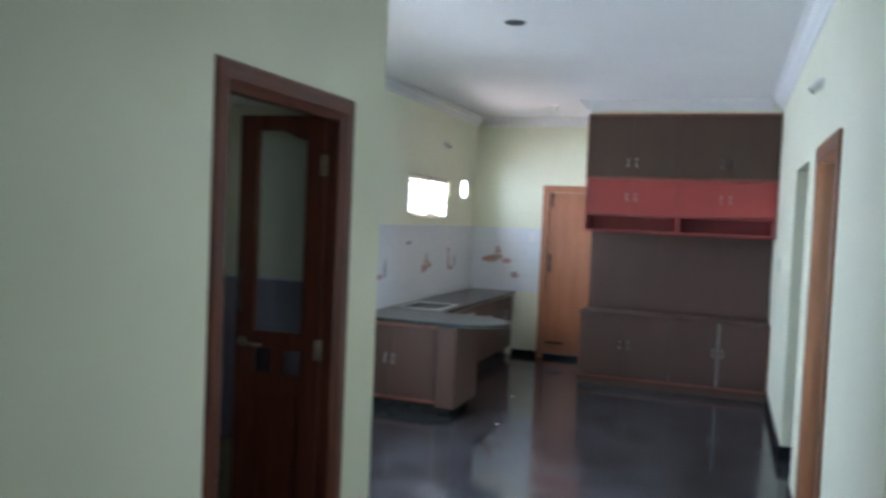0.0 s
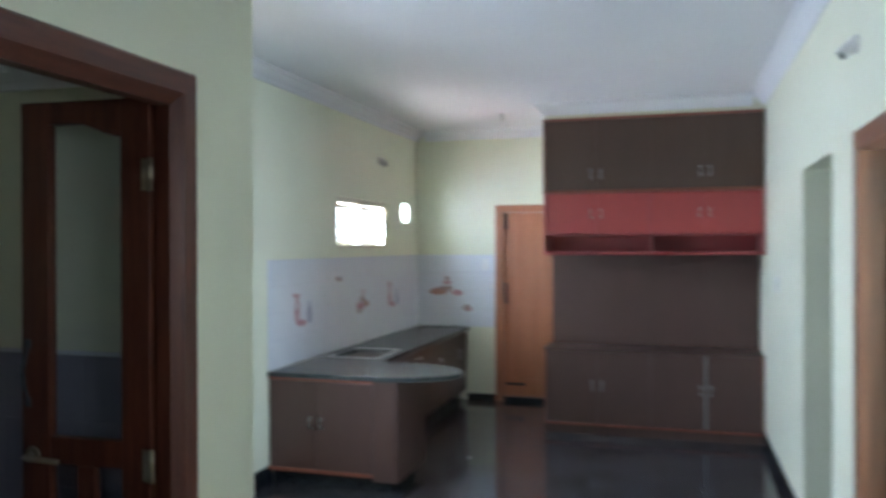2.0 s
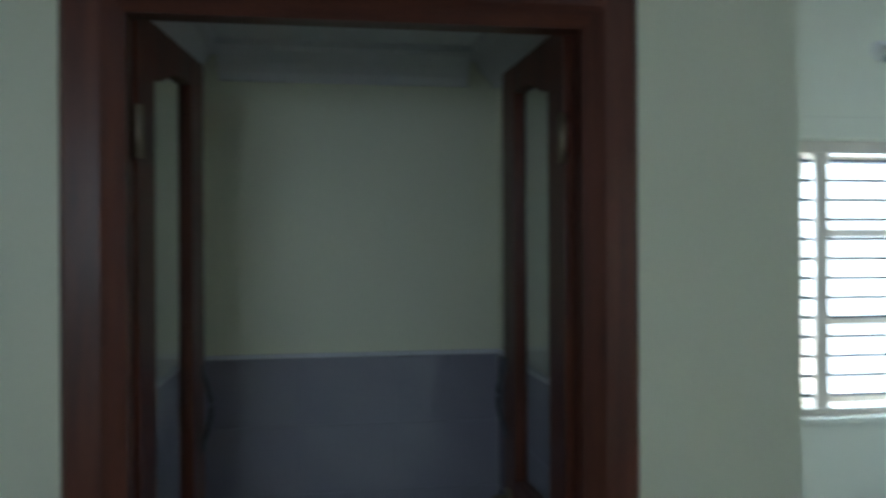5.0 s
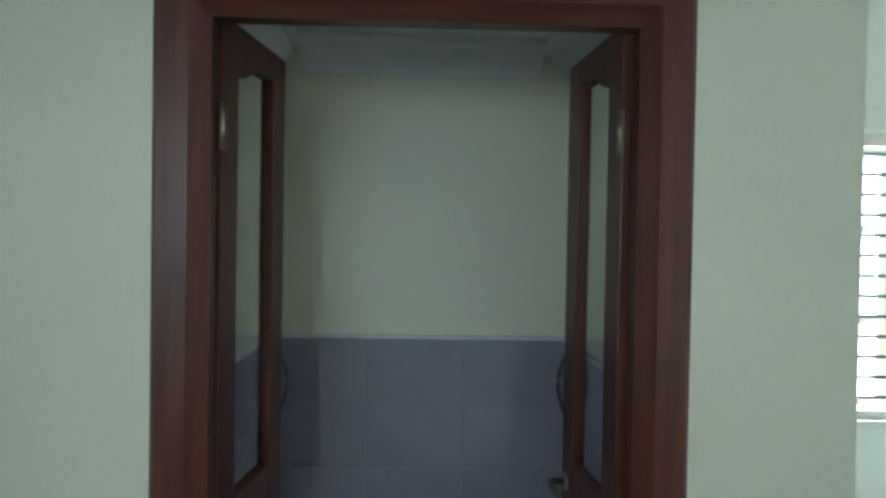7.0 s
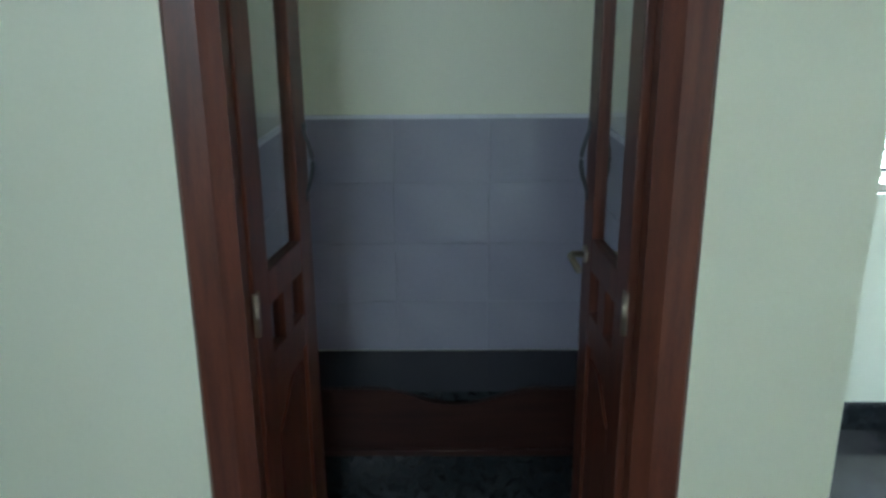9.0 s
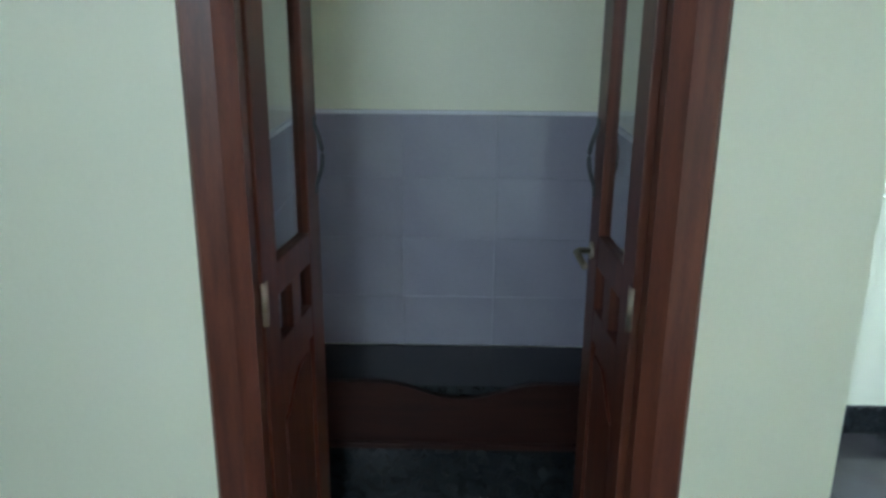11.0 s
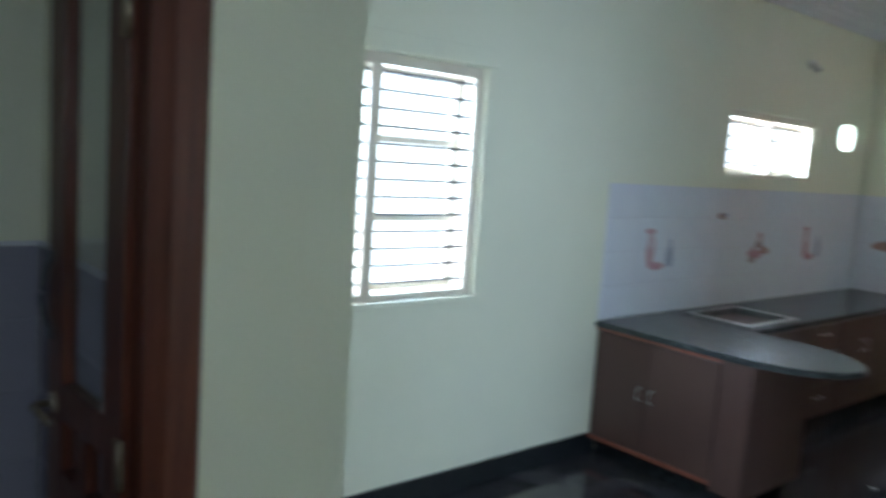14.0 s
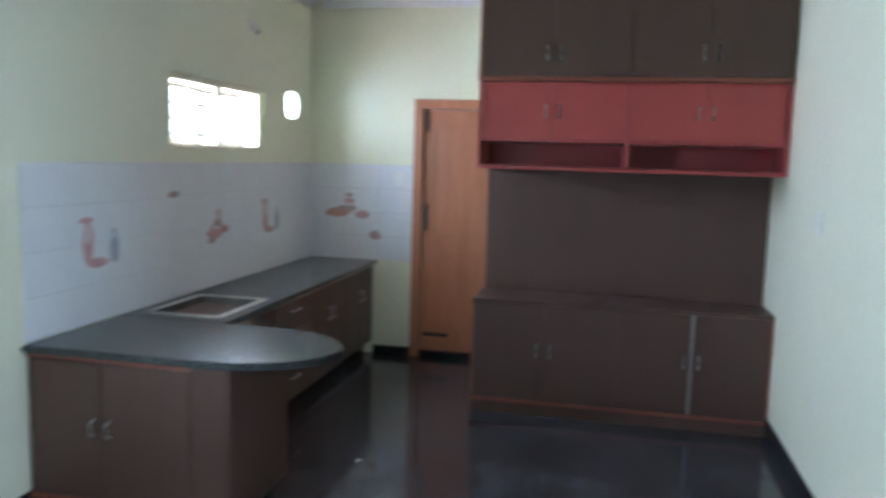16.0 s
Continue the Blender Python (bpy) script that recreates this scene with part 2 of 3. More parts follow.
def backdrop():
    """Glowing sheets: daylight seen beyond the west windows, one added unseen on the east."""
    m = bpy.data.materials.new("bright_outdoors")
    m.use_nodes = True
    e = m.node_tree.nodes.new("ShaderNodeEmission")
    co = m.node_tree.nodes.new("ShaderNodeTexCoord")
    n = m.node_tree.nodes.new("ShaderNodeTexNoise")
    n.inputs["Scale"].default_value = 0.9
    mix = m.node_tree.nodes.new("ShaderNodeMix")
    mix.data_type = "RGBA"
    mix.inputs["A"].default_value = (0.80, 0.97, 1.0, 1)
    mix.inputs["B"].default_value = (1.0, 1.0, 0.97, 1)
    m.node_tree.links.new(co.outputs["Object"], n.inputs["Vector"])
    m.node_tree.links.new(n.outputs[0], mix.inputs["Factor"])
    m.node_tree.links.new(mix.outputs["Result"], e.inputs[0])
    e.inputs[1].default_value = 5.0
    m.node_tree.links.new(e.outputs[0], m.node_tree.nodes["Material Output"].inputs["Surface"])
    # East sheet is unseen, added to glow in reflections and side windows.
    tagged(part("backdrop", boxes((5.2, 5.25, -3.0, 7.0, -0.25, 5.0)), m, None), "glowing white sheet added outside the unseen side windows", "backdrop", kind="structure")
    return tagged(part("backdrop", boxes((XK - 2.6, XK - 2.55, -2.0, 24.0, -0.25, 7.0)), m, None), "glaring white daylight haze outside the windows", "backdrop", kind="structure")


backdrop()
structure("floor", boxes((XK - T, 3.2, YS - T, YE + T, FLOOR - 0.15, FLOOR)), GRANITE, "polished black granite floor with cloudy reflections", "floor")
structure("ceiling", boxes((XK - T, 3.2, YS - T, YE + T, CEIL, CEIL + 0.15)), PLASTER, "plain white painted ceiling", "ceiling")


def hole_wall():
    """The stretch of window wall round the exhaust hole: a square with a rounded hole through it."""
    bm = bmesh.new()
    y0, y1, z0, z1 = SWY1, YE, SWZ0, SWZ1 + 0.3
    n = 32
    rings = []
    for x in (XK - T, XK):
        inner, outer = [], []
        for k in range(n):
            a = 2 * math.pi * (k + 0.5) / n
            c, s = math.cos(a), math.sin(a)
            inner.append(bm.verts.new((x, HOLE_Y + HOLE_W * math.copysign(abs(c) ** 0.6, c), HOLE_Z + HOLE_H * math.copysign(abs(s) ** 0.6, s))))
            reach = min(((y1 - HOLE_Y) if c > 0 else (HOLE_Y - y0)) / max(abs(c), 1e-6), ((z1 - HOLE_Z) if s > 0 else (HOLE_Z - z0)) / max(abs(s), 1e-6))
            outer.append(bm.verts.new((x, HOLE_Y + reach * c, HOLE_Z + reach * s)))
        rings.append((inner, outer))
    for k in range(n):
        j = (k + 1) % n
        for inner, outer in rings:
            bm.faces.new((inner[k], inner[j], outer[j], outer[k]))
        bm.faces.new((rings[0][0][k], rings[0][0][j], rings[1][0][j], rings[1][0][k]))
    # corner fillers
    for x in (XK - T, XK):
        for cy in (y0, y1):
            for cz in (z0, z1):
                outer = rings[0 if x < XK else 1][1]
                near = sorted(outer, key=lambda v: (v.co.y - cy) ** 2 + (v.co.z - cz) ** 2)[:2]
                bm.faces.new((near[0], near[1], bm.verts.new((x, cy, cz))))
    return bm


w = boxes((XK - T, XK, WE, BWY0, FLOOR, TOP), (XK - T, XK, BWY1, SWY0, FLOOR, TOP),
          (XK - T, XK, BWY0, BWY1, FLOOR, BWZ0), (XK - T, XK, BWY0, BWY1, BWZ1, TOP),
          (XK - T, XK, SWY0, SWY1, FLOOR, SWZ0), (XK - T, XK, SWY0, SWY1, SWZ1, TOP),
          (XK - T, XK, SWY1, YE, FLOOR, SWZ0), (XK - T, XK, SWY1, YE, SWZ1 + 0.3, TOP))
structure("wall_west", w, WALL, "pale green kitchen and dining wall with windows", "wall")
structure("wall_west_vent", hole_wall(), WALL, "pale green wall with a rounded exhaust hole", "wall")
KX0, KX1, KZ = -1.556, -0.62, 2.10
structure("wall_north", boxes((XK - T, KX0, YE, YE + T, FLOOR, TOP), (KX1, XR + T, YE, YE + T, FLOOR, TOP), (KX0, KX1, YE, YE + T, KZ, TOP)),
          WALL, "pale yellow-green end wall round the kitchen door", "wall")
# The gap at y 1.35 to 2.32 is unseen, added to admit side-hall fill.
structure("wall_east", boxes((XR, XR + T, YS, 1.35, FLOOR, TOP), (XR, XR + T, 1.35, 2.32, 2.1, TOP),
                             (XR, XR + T, 2.32, RDY0, FLOOR, TOP), (XR, XR + T, RDY1, ROY0, FLOOR, TOP), (XR, XR + T, ROY1, YE, FLOOR, TOP),
                             (XR, XR + T, RDY0, RDY1, RDZ, TOP), (XR, XR + T, ROY0, ROY1, ROZ, TOP)),
          WALL, "pale green long wall with a door and a plain opening", "wall")
# Unseen wall; its window is assumed and only admits daylight.
structure("wall_south", boxes((XK - T, -0.8, YS - T, YS, FLOOR, TOP), (0.8, XR + T, YS - T, YS, FLOOR, TOP), (-0.8, 0.8, YS - T, YS, FLOOR, 0.6),
                              (-0.8, 0.8, YS - T, YS, 2.1, TOP)), WALL, "unseen pale green front wall with an assumed window", "wall")
TW = 0.12
structure("wall_prayer_front", boxes((XW - TW, XW, YS, DL, FLOOR, TOP), (XW - TW, XW, DR, WE, FLOOR, TOP), (XW - TW, XW, DL, DR, DZ, TOP)),
          WALL, "pale green wall round the prayer-room door", "wall")
PX, PY0, PY1, PCEIL = -1.95, 2.07, 3.0, 2.24
structure("wall_prayer_north", boxes((PX - 0.12, XW - TW, PY1, WE, FLOOR, TOP), (XK, PX - 0.12, PY1 + 0.2, WE, FLOOR, TOP)), WALL, "pale green side wall of the prayer room", "wall")
structure("wall_prayer_south", boxes((PX - 0.12, XW - TW, PY0 - 0.12, PY0, FLOOR, TOP)), WALL, "pale green side wall of the prayer room", "wall")
structure("wall_prayer_back", boxes((PX - 0.12, PX, PY0, PY1, FLOOR, TOP)), WALL, "pale green back wall of the prayer room", "wall")
structure("ceiling_prayer", boxes((PX, XW - TW, PY0, PY1, PCEIL, PCEIL + 0.1)), PLASTER, "low white prayer-room ceiling", "ceiling")
# rooms behind the right-hand wall
structure("wall_passage_north", boxes((XR + T, 3.0, ROY1, ROY1 + 0.12, FLOOR, TOP)), WALL, "pale green passage wall", "wall")
structure("wall_passage_south", boxes((XR + T, 3.0, 4.86, 4.98, FLOOR, TOP)), WALL, "pale green passage wall", "wall")
# Unseen wall; both window holes are added to suit the fill lamps.
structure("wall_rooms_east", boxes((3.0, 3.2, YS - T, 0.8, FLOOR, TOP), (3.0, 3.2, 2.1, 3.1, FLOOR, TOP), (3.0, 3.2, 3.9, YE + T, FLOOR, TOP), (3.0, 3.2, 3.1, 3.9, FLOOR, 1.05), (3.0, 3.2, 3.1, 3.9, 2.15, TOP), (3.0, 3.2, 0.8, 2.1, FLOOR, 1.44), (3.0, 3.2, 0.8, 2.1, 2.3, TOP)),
          WALL, "unseen pale green outer wall with window holes added for fill light", "wall")
structure("wall_bedroom_south", boxes((XR + T, 3.0, 2.56, 2.68, FLOOR, TOP)), WALL, "pale green bedroom wall", "wall")


# cornice and skirting runs
def run_profile(profile, axis, fixed, side, a, b, z):
    """A moulding along an axis; side is +1 or -1, the way it stands off the wall."""
    return prism([(fixed + side * d, z + h) for d, h in profile], "y" if axis == "y" else "x", a, b)


CORN = [(0, 0), (0.012, 0), (0.018, -0.0), (0.03, 0.022), (0.055, 0.045), (0.075, 0.075), (0.10, 0.082), (0.10, 0.10), (0, 0.10)]
CZ = CEIL - 0.10
for axis, fixed, side, a, b in (("y", XR, -1, YS, YE), ("y", XK, 1, WE, YE), ("x", YE, -1, XK + 0.1, -0.785), ("x", 8.14, -1, -0.785, XR - 0.1), ("y", -0.785, -1, 8.04, YE), ("y", XW, 1, YS, WE), ("x", WE, 1, XK + 0.1, XW)):
    structure("cornice", run_profile(CORN, axis, fixed, side, a, b, CZ), PLASTER, "white moulded plaster cornice", "cornice")
for axis, fixed, side, a, b in (("y", PY0, 1, PX, XW - TW), ("y", PY1, -1, PX, XW - TW)):
    structure("cornice", run_profile(CORN, "x", fixed, side, a, b, PCEIL - 0.10), PLASTER, "white moulded plaster cornice", "cornice")
structure("cornice", run_profile(CORN, "y", PX, 1, PY0 + 0.1, PY1 - 0.1, PCEIL - 0.10), PLASTER, "white moulded plaster cornice", "cornice")
SK = 0.125
SKP = [(0, 0), (0.012, 0), (0.012, SK - 0.006), (0.008, SK), (0, SK)]
for axis, fixed, side, a, b in (("y", XK, 1, WE + 0.012, 6.139), ("y", XW, 1, YS, DL), ("y", XW, 1, DR, WE), ("x", WE, 1, XK, XW), 
                                ("y", XR, -1, YS, 1.35), ("y", XR, -1, 2.32, RDY0), ("y", XR, -1, RDY1, ROY0), ("y", XR, -1, ROY1, 8.18), ("x", ROY1, -1, XR, 3.0)):
    structure("baseboard", run_profile(SKP, axis, fixed, side, a, b, FLOOR), SKIRT, "black granite skirting along the wall", "baseboard")
structure("baseboard", run_profile([(0, 0), (0.012, 0), (0.012, 0.066), (0.008, 0.072), (0, 0.072)], "x", YE, -1, -1.88, KX0, FLOOR), SKIRT, "low black granite skirting beside the kitchen door", "baseboard")


# ---------------------------------------------------------------- windows
def grille_window(name, y0, y1, z0, z1, bars, rails, label):
    """A two-light painted window set in the west wall: frame, mullion, outer rails and a grille of flat bars near the room."""
    win = tagged(new(name), label, "window", kind="structure")
    win.matrix_world = Matrix.Translation((XK, (y0 + y1) / 2, z0))
    bpy.context.view_layer.update()
    fx0, fx1 = XK - 0.17, XK - 0.03
    fw = 0.05
    part("window_frame", boxes((fx0, fx1, y0, y0 + fw, z0, z1), (fx0, fx1, y1 - fw, y1, z0, z1), (fx0, fx1, y0 + fw, y1 - fw, z1 - fw, z1),
                               (fx0, fx1, y0 + fw, y1 - fw, z0, z0 + 0.03), bevel=0.003), CREAM, win)
    ym = (y0 + y1) / 2
    part("mullion", boxes((fx0, fx1, ym - 0.032, ym + 0.032, z0 + 0.03, z1 - fw), bevel=0.003), CREAM, win)
    for a, b in ((y0 + fw, ym - 0.032), (ym + 0.032, y1 - fw)):
        sx0, sx1, s = fx0, fx0 + 0.03, 0.035
        part("sash", boxes((sx0, sx1, a, a + s, z0 + 0.03, z1 - fw), (sx0, sx1, b - s, b, z0 + 0.03, z1 - fw), (sx0, sx1, a + s, b - s, z1 - fw - s, z1 - fw),
                           (sx0, sx1, a + s, b - s, z0 + 0.03, z0 + 0.03 + s)), CREAM, win)
        for k in range(1, rails + 1):
            zr = z0 + (z1 - z0) * k / (rails + 1)
            part("rail", boxes((sx0, sx1, a + s, b - s, zr - 0.016, zr + 0.016)), CREAM, win)
        for k in range(1, bars + 1):
            zb = z0 + (z1 - z0) * k / (bars + 1)
            part("grille_bar", boxes((fx1 - 0.026, fx1 - 0.014, a - 0.004, b + 0.004, zb - 0.0065, zb + 0.0065)), IRON, win)
    return win


grille_window("window_1", BWY0, BWY1, BWZ0, BWZ1, 13, 2, "cream two-light window with a dark horizontal iron grille")
grille_window("window_2", SWY0, SWY1, SWZ0, SWZ1, 4, 0, "small high cream two-light kitchen window with grille")
structure("window_sill", boxes((XK - 0.02, XK + 0.015, BWY0 - 0.03, BWY1 + 0.03, BWZ0 - 0.03, BWZ0), bevel=0.003), WALL, "thin plastered sill under the dining window", "sill")
structure("lintel_trim", boxes((XK, XK + 0.02, BWY0 - 0.06, BWY1 + 0.06, BWZ1 + 0.005, BWZ1 + 0.09), bevel=0.003), WALL, "plaster band over the dining window", "trim")


# ---------------------------------------------------------------- prayer-room double door
def mitred(first, last):
    """A moulding between two rings of points, so that its ends may be cut at an angle."""
    bm = bmesh.new()
    a, b = [bm.verts.new(p) for p in first], [bm.verts.new(p) for p in last]
    bm.faces.new(a[::-1])
    bm.faces.new(b)
    for i in range(len(a)):
        j = (i + 1) % len(a)
        bm.faces.new((a[i], a[j], b[j], b[i]))
    return bm


def double_door():
    fr = tagged(new("door_1"), "dark polished teak double door frame, both leaves open", "door", kind="structure")
    fr.matrix_world = Matrix.Translation((XW, (DL + DR) / 2, FLOOR))
    bpy.context.view_layer.update()
    x0, x1 = XW - TW - 0.012, XW + 0.014
    jw = 0.105
    prof = lambda a, s: [(x0, a), (x1 - 0.012, a), (x1, a + s * 0.010), (x1, a + s * 0.068), (x1 - 0.010, a + s * 0.082), (x1 - 0.024, a + s * jw),
                         (x0 + 0.075, a + s * jw), (x0 + 0.075, a + s * (jw - 0.040)), (x0, a + s * (jw - 0.040))]
    flat = [(x, off) for x, off in prof(0.0, 1)]
    part("jamb", mitred([(x, DL + o, FLOOR) for x, o in flat], [(x, DL + o, DZ - o) for x, o in flat]), TEAK, fr)
    part("jamb", mitred([(x, DR - o, FLOOR) for x, o in flat], [(x, DR - o, DZ - o) for x, o in flat]), TEAK, fr)
    part("head", mitred([(x, DL + o, DZ - o) for x, o in flat], [(x, DR - o, DZ - o) for x, o in flat]), HEADWOOD, fr)
    return fr


double_door()


def arch(u, w):
    """The ogee across a leaf: 0 at the hinge side, 1 towards the meeting edge."""
    v = min(1.0, max(0.0, u / w / 0.65))
    return v * v * (3 - 2 * v)


def door_leaf(name, swing):
    """A glazed teak leaf, hinge line at the origin, drawn out along +x, its faces across y; 0.41 wide."""
    leaf = thing(name, (0, 0, 0), "dark teak half-glazed door leaf standing open with brass fittings", "door leaf", "prayer-room door leaves")
    W, z0, z1, t = 0.43, FLOOR + 0.01, 2.08, 0.018
    st = 0.095
    part("stile", boxes((0.0, st, -t, t, z0, z1), bevel=0.003), TEAK, leaf)
    part("stile", boxes((W - st, W, -t, t, z0, z1), bevel=0.003), TEAK, leaf)
    n = 18
    low = [(st + (W - 2 * st) * k / n, 1.972 + 0.042 * arch(k / n, 1.0)) for k in range(n + 1)]
    part("top_rail", prism(low + [(W - st, z1 - 0.001), (st, z1 - 0.001)], "y", -t + 0.001, t - 0.001), TEAK, leaf)
    part("lock_rail", boxes((st, W - st, -t + 0.001, t - 0.001, 1.02, 1.10), bevel=0.002), TEAK, leaf)
    part("middle_rail", boxes((st, W - st, -t + 0.001, t - 0.001, 0.82, 0.905), bevel=0.002), TEAK, leaf)
    part("bottom_rail", boxes((st, W - st, -t + 0.001, t - 0.001, z0, 0.14), bevel=0.002), TEAK, leaf)
    mid = W / 2
    part("muntin", boxes((mid - 0.028, mid + 0.028, -t + 0.001, t - 0.001, 0.905, 1.02)), TEAK, leaf)
    pane = part("glass_pane", boxes((st - 0.005, W - st + 0.005, -0.003, 0.003, 1.095, 2.02)), GLASS, leaf, "clear greenish glass")
    pane.visible_shadow = False
    for a, b in ((st, mid - 0.028), (mid + 0.028, W - st)):
        p = part("small_pane", boxes((a - 0.004, b + 0.004, -0.003, 0.003, 0.90, 1.025)), GLASS, leaf, "small clear pane")
        p.visible_shadow = False
    # raised panel with a shaped top
    a, b = st, W - st
    part("panel", boxes((a - 0.005, b + 0.005, -0.006, 0.006, 0.135, 0.825)), TEAK, leaf)
    top = [(a + 0.02 + (b - a - 0.04) * k / n, 0.69 + 0.09 * arch(k / n, 1.0)) for k in range(n + 1)]
    bm = prism([(a + 0.02, 0.17), (b - 0.02, 0.17)] + top[::-1], "y", -0.013, 0.013)
    part("raised_field", bm, TEAK, leaf)
    for z in (1.86, 1.035, 0.22):
        h = part("hinge", boxes((-0.012, 0.024, t, t + 0.003, z - 0.045, z + 0.045)), BRASS, leaf, "brass butt hinge")
        part("knuckle", cylinder((-0.006, t + 0.005, z - 0.047), (-0.006, t + 0.005, z + 0.047), 0.007), BRASS, h, smooth=True)
    return leaf, t, W


def fit_handles(leaf, t, W, lever):
    if lever:
        for s in (-1, 1):
            plate = part("handle_plate", cylinder((W - 0.04, s * t, 1.045), (W - 0.04, s * (t + 0.006), 1.045), 0.024, 0.022, 20), BRASS, leaf, "round brass rose")
            part("lever", tube([(W - 0.04, s * (t + 0.004), 1.045), (W - 0.04, s * (t + 0.036), 1.045), (W - 0.055, s * (t + 0.044), 1.045), (W - 0.16, s * (t + 0.044), 1.041)], 0.0085), BRASS, plate, smooth=True)
    else:
        part("bolt", tube([(W - 0.012, -t - 0.006, 1.07), (W - 0.012, -t - 0.006, 1.02)], 0.006), BRASS, leaf, "brass tower bolt", smooth=True)
    for s in (-1, 1):
        arc = [(W - 0.022, s * (t + 0.020 * math.sin(math.pi * k / 12)), 1.205 + 0.16 * k / 12) for k in range(13)]
        pull = part("pull", tube(arc, 0.0055), IRON, leaf, "dark curved pull handle", smooth=True)
        for z in (1.20, 1.37):
            part("pull_foot", boxes((W - 0.032, W - 0.012, min(s * t, s * (t + 0.004)), max(s * t, s * (t + 0.004)), z - 0.014, z + 0.014)), IRON, pull)


leaf, t_, W_ = door_leaf("door_leaf", 1)
fit_handles(leaf, t_, W_, True)
leaf.matrix_world = pose(XW - 0.065, DR - 0.105, 0, 0, 0, 183.0)
leaf2, t_, W_ = door_leaf("door_leaf", -1)
fit_handles(leaf2, t_, W_, False)
leaf2.matrix_world = pose(XW - 0.065, DL + 0.094, 0, 0, 0, 173.2) @ Matrix.Diagonal((1, -1, 1, 1))


# shelf inside the prayer room
def prayer_shelf():
    sh = thing("prayer_shelf", (-1.8, 2.53, 0.4), "black granite shelf with a wavy edge over dark wood", "shelf")
    n = 40
    board = []
    for k in range(n + 1):
        y = PY0 + 0.001 + (PY1 - PY0 - 0.002) * k / n
        u = (y - (PY0 + PY1) / 2 - 0.04) / 0.25
        board.append((y, 0.572 - (0.052 * (0.5 + 0.5 * math.cos(math.pi * u)) if abs(u) < 1 else 0.0)))
    part("slab", boxes((PX + 0.011, -1.642, PY0 + 0.001, PY1 - 0.001, 0.525, 0.553)), SKIRT, sh)
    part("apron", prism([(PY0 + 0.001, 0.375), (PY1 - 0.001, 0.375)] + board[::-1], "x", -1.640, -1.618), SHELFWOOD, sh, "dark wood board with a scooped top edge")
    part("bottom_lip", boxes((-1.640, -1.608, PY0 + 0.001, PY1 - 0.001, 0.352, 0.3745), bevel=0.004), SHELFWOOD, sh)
    part("plinth", boxes((PX + 0.011, -1.70, PY0 + 0.001, PY1 - 0.001, FLOOR, 0.524)), SKIRT, sh, "black granite base")
    return sh


prayer_shelf()


# ---------------------------------------------------------------- kitchen counter
def handle(parent, x, y, z, length=0.075, axis="z", out=(0, -1)):
    """A slim steel bar handle standing off a front."""
    ox, oy = out[0] * 0.025, out[1] * 0.025
    if axis == "z":
        pts = [(x, y, z - length / 2), (x + ox, y + oy, z - length / 2 + 0.01), (x + ox, y + oy, z + length / 2 - 0.01), (x, y, z + length / 2)]
    else:
        pts = [(x, y - length / 2, z), (x + ox, y - length / 2 + 0.01, z + oy), (x + ox, y + length / 2 - 0.01, z + oy), (x, y + length / 2, z)]
    return part("handle", tube(pts, 0.0056, 8), STEEL, parent, "slim steel handle", smooth=True)


PCX, PCY, PN = -1.49, 6.08, 6.70
CF = -1.885                         # front of the counter run
CT = 0.722                          # top of the units
TOE = 0.055


def peninsula():
    c = thing("peninsula_cabinet", (-1.98, 6.4, FLOOR), "brown laminate peninsula base cabinet with two doors", "kitchen cabinet")
    part("body", boxes((XK + 0.002, PCX - 0.006, PCY + 0.02, PN, TOE, CT)), LAM, c)
    part("toe_kick", boxes((XK + 0.014, PCX - 0.06, PCY + 0.06, PN - 0.03, FLOOR, TOE)), SKIRT, c)
    part("end_panel", boxes((PCX - 0.005, PCX + 0.012, PCY + 0.0, PN, TOE - 0.03, CT), bevel=0.002), LAM, c)
    part("stile", boxes((-1.655, PCX - 0.007, PCY, PCY + 0.019, TOE - 0.03, CT), bevel=0.002), LAM, c)
    part("top_strip", boxes((XK + 0.002, -1.657, PCY + 0.001, PCY + 0.019, CT - 0.022, CT), bevel=0.002), TRIMW, c, "reddish edge strip")
    part("bottom_strip", boxes((XK + 0.002, -1.657, PCY - 0.004, PCY + 0.019, TOE - 0.004, TOE + 0.020), bevel=0.002), TRIMW, c, "reddish edge strip")
    for a, b, hx in ((XK + 0.03, -2.085, -2.122), (-2.081, -1.66, -2.044)):
        d = part("door", boxes((a, b, PCY - 0.003, PCY + 0.018, TOE + 0.023, CT - 0.025), bevel=0.002), LAM, c)
        handle(d, hx, PCY - 0.003, 0.408, out=(0, -1))
    return c


peninsula()


def counter_unit(y0, y1, drawer, label):
    c = thing("counter_cabinet", (-2.15, (y0 + y1) / 2, FLOOR), label, "kitchen cabinet", "counter cabinets")
    part("body", boxes((XK + 0.002, CF - 0.02, y0, y1 - 0.002, TOE, CT)), LAM, c)
    part("toe_kick", boxes((XK + 0.014, CF - 0.07, y0, y1 - 0.002, FLOOR, TOE)), SKIRT, c)
    if drawer:
        hs = [TOE + 0.01, 0.29, 0.51, CT - 0.01]
        for a, b in zip(hs, hs[1:]):
            d = part("drawer", boxes((CF - 0.019, CF, y0 + 0.006, y1 - 0.008, a, b - 0.008), bevel=0.002), LAM, c)
            handle(d, CF, (y0 + y1) / 2, (a + b) / 2 + 0.03, 0.12, "y", (1, 0))
    else:
        ym = (y0 + y1) / 2
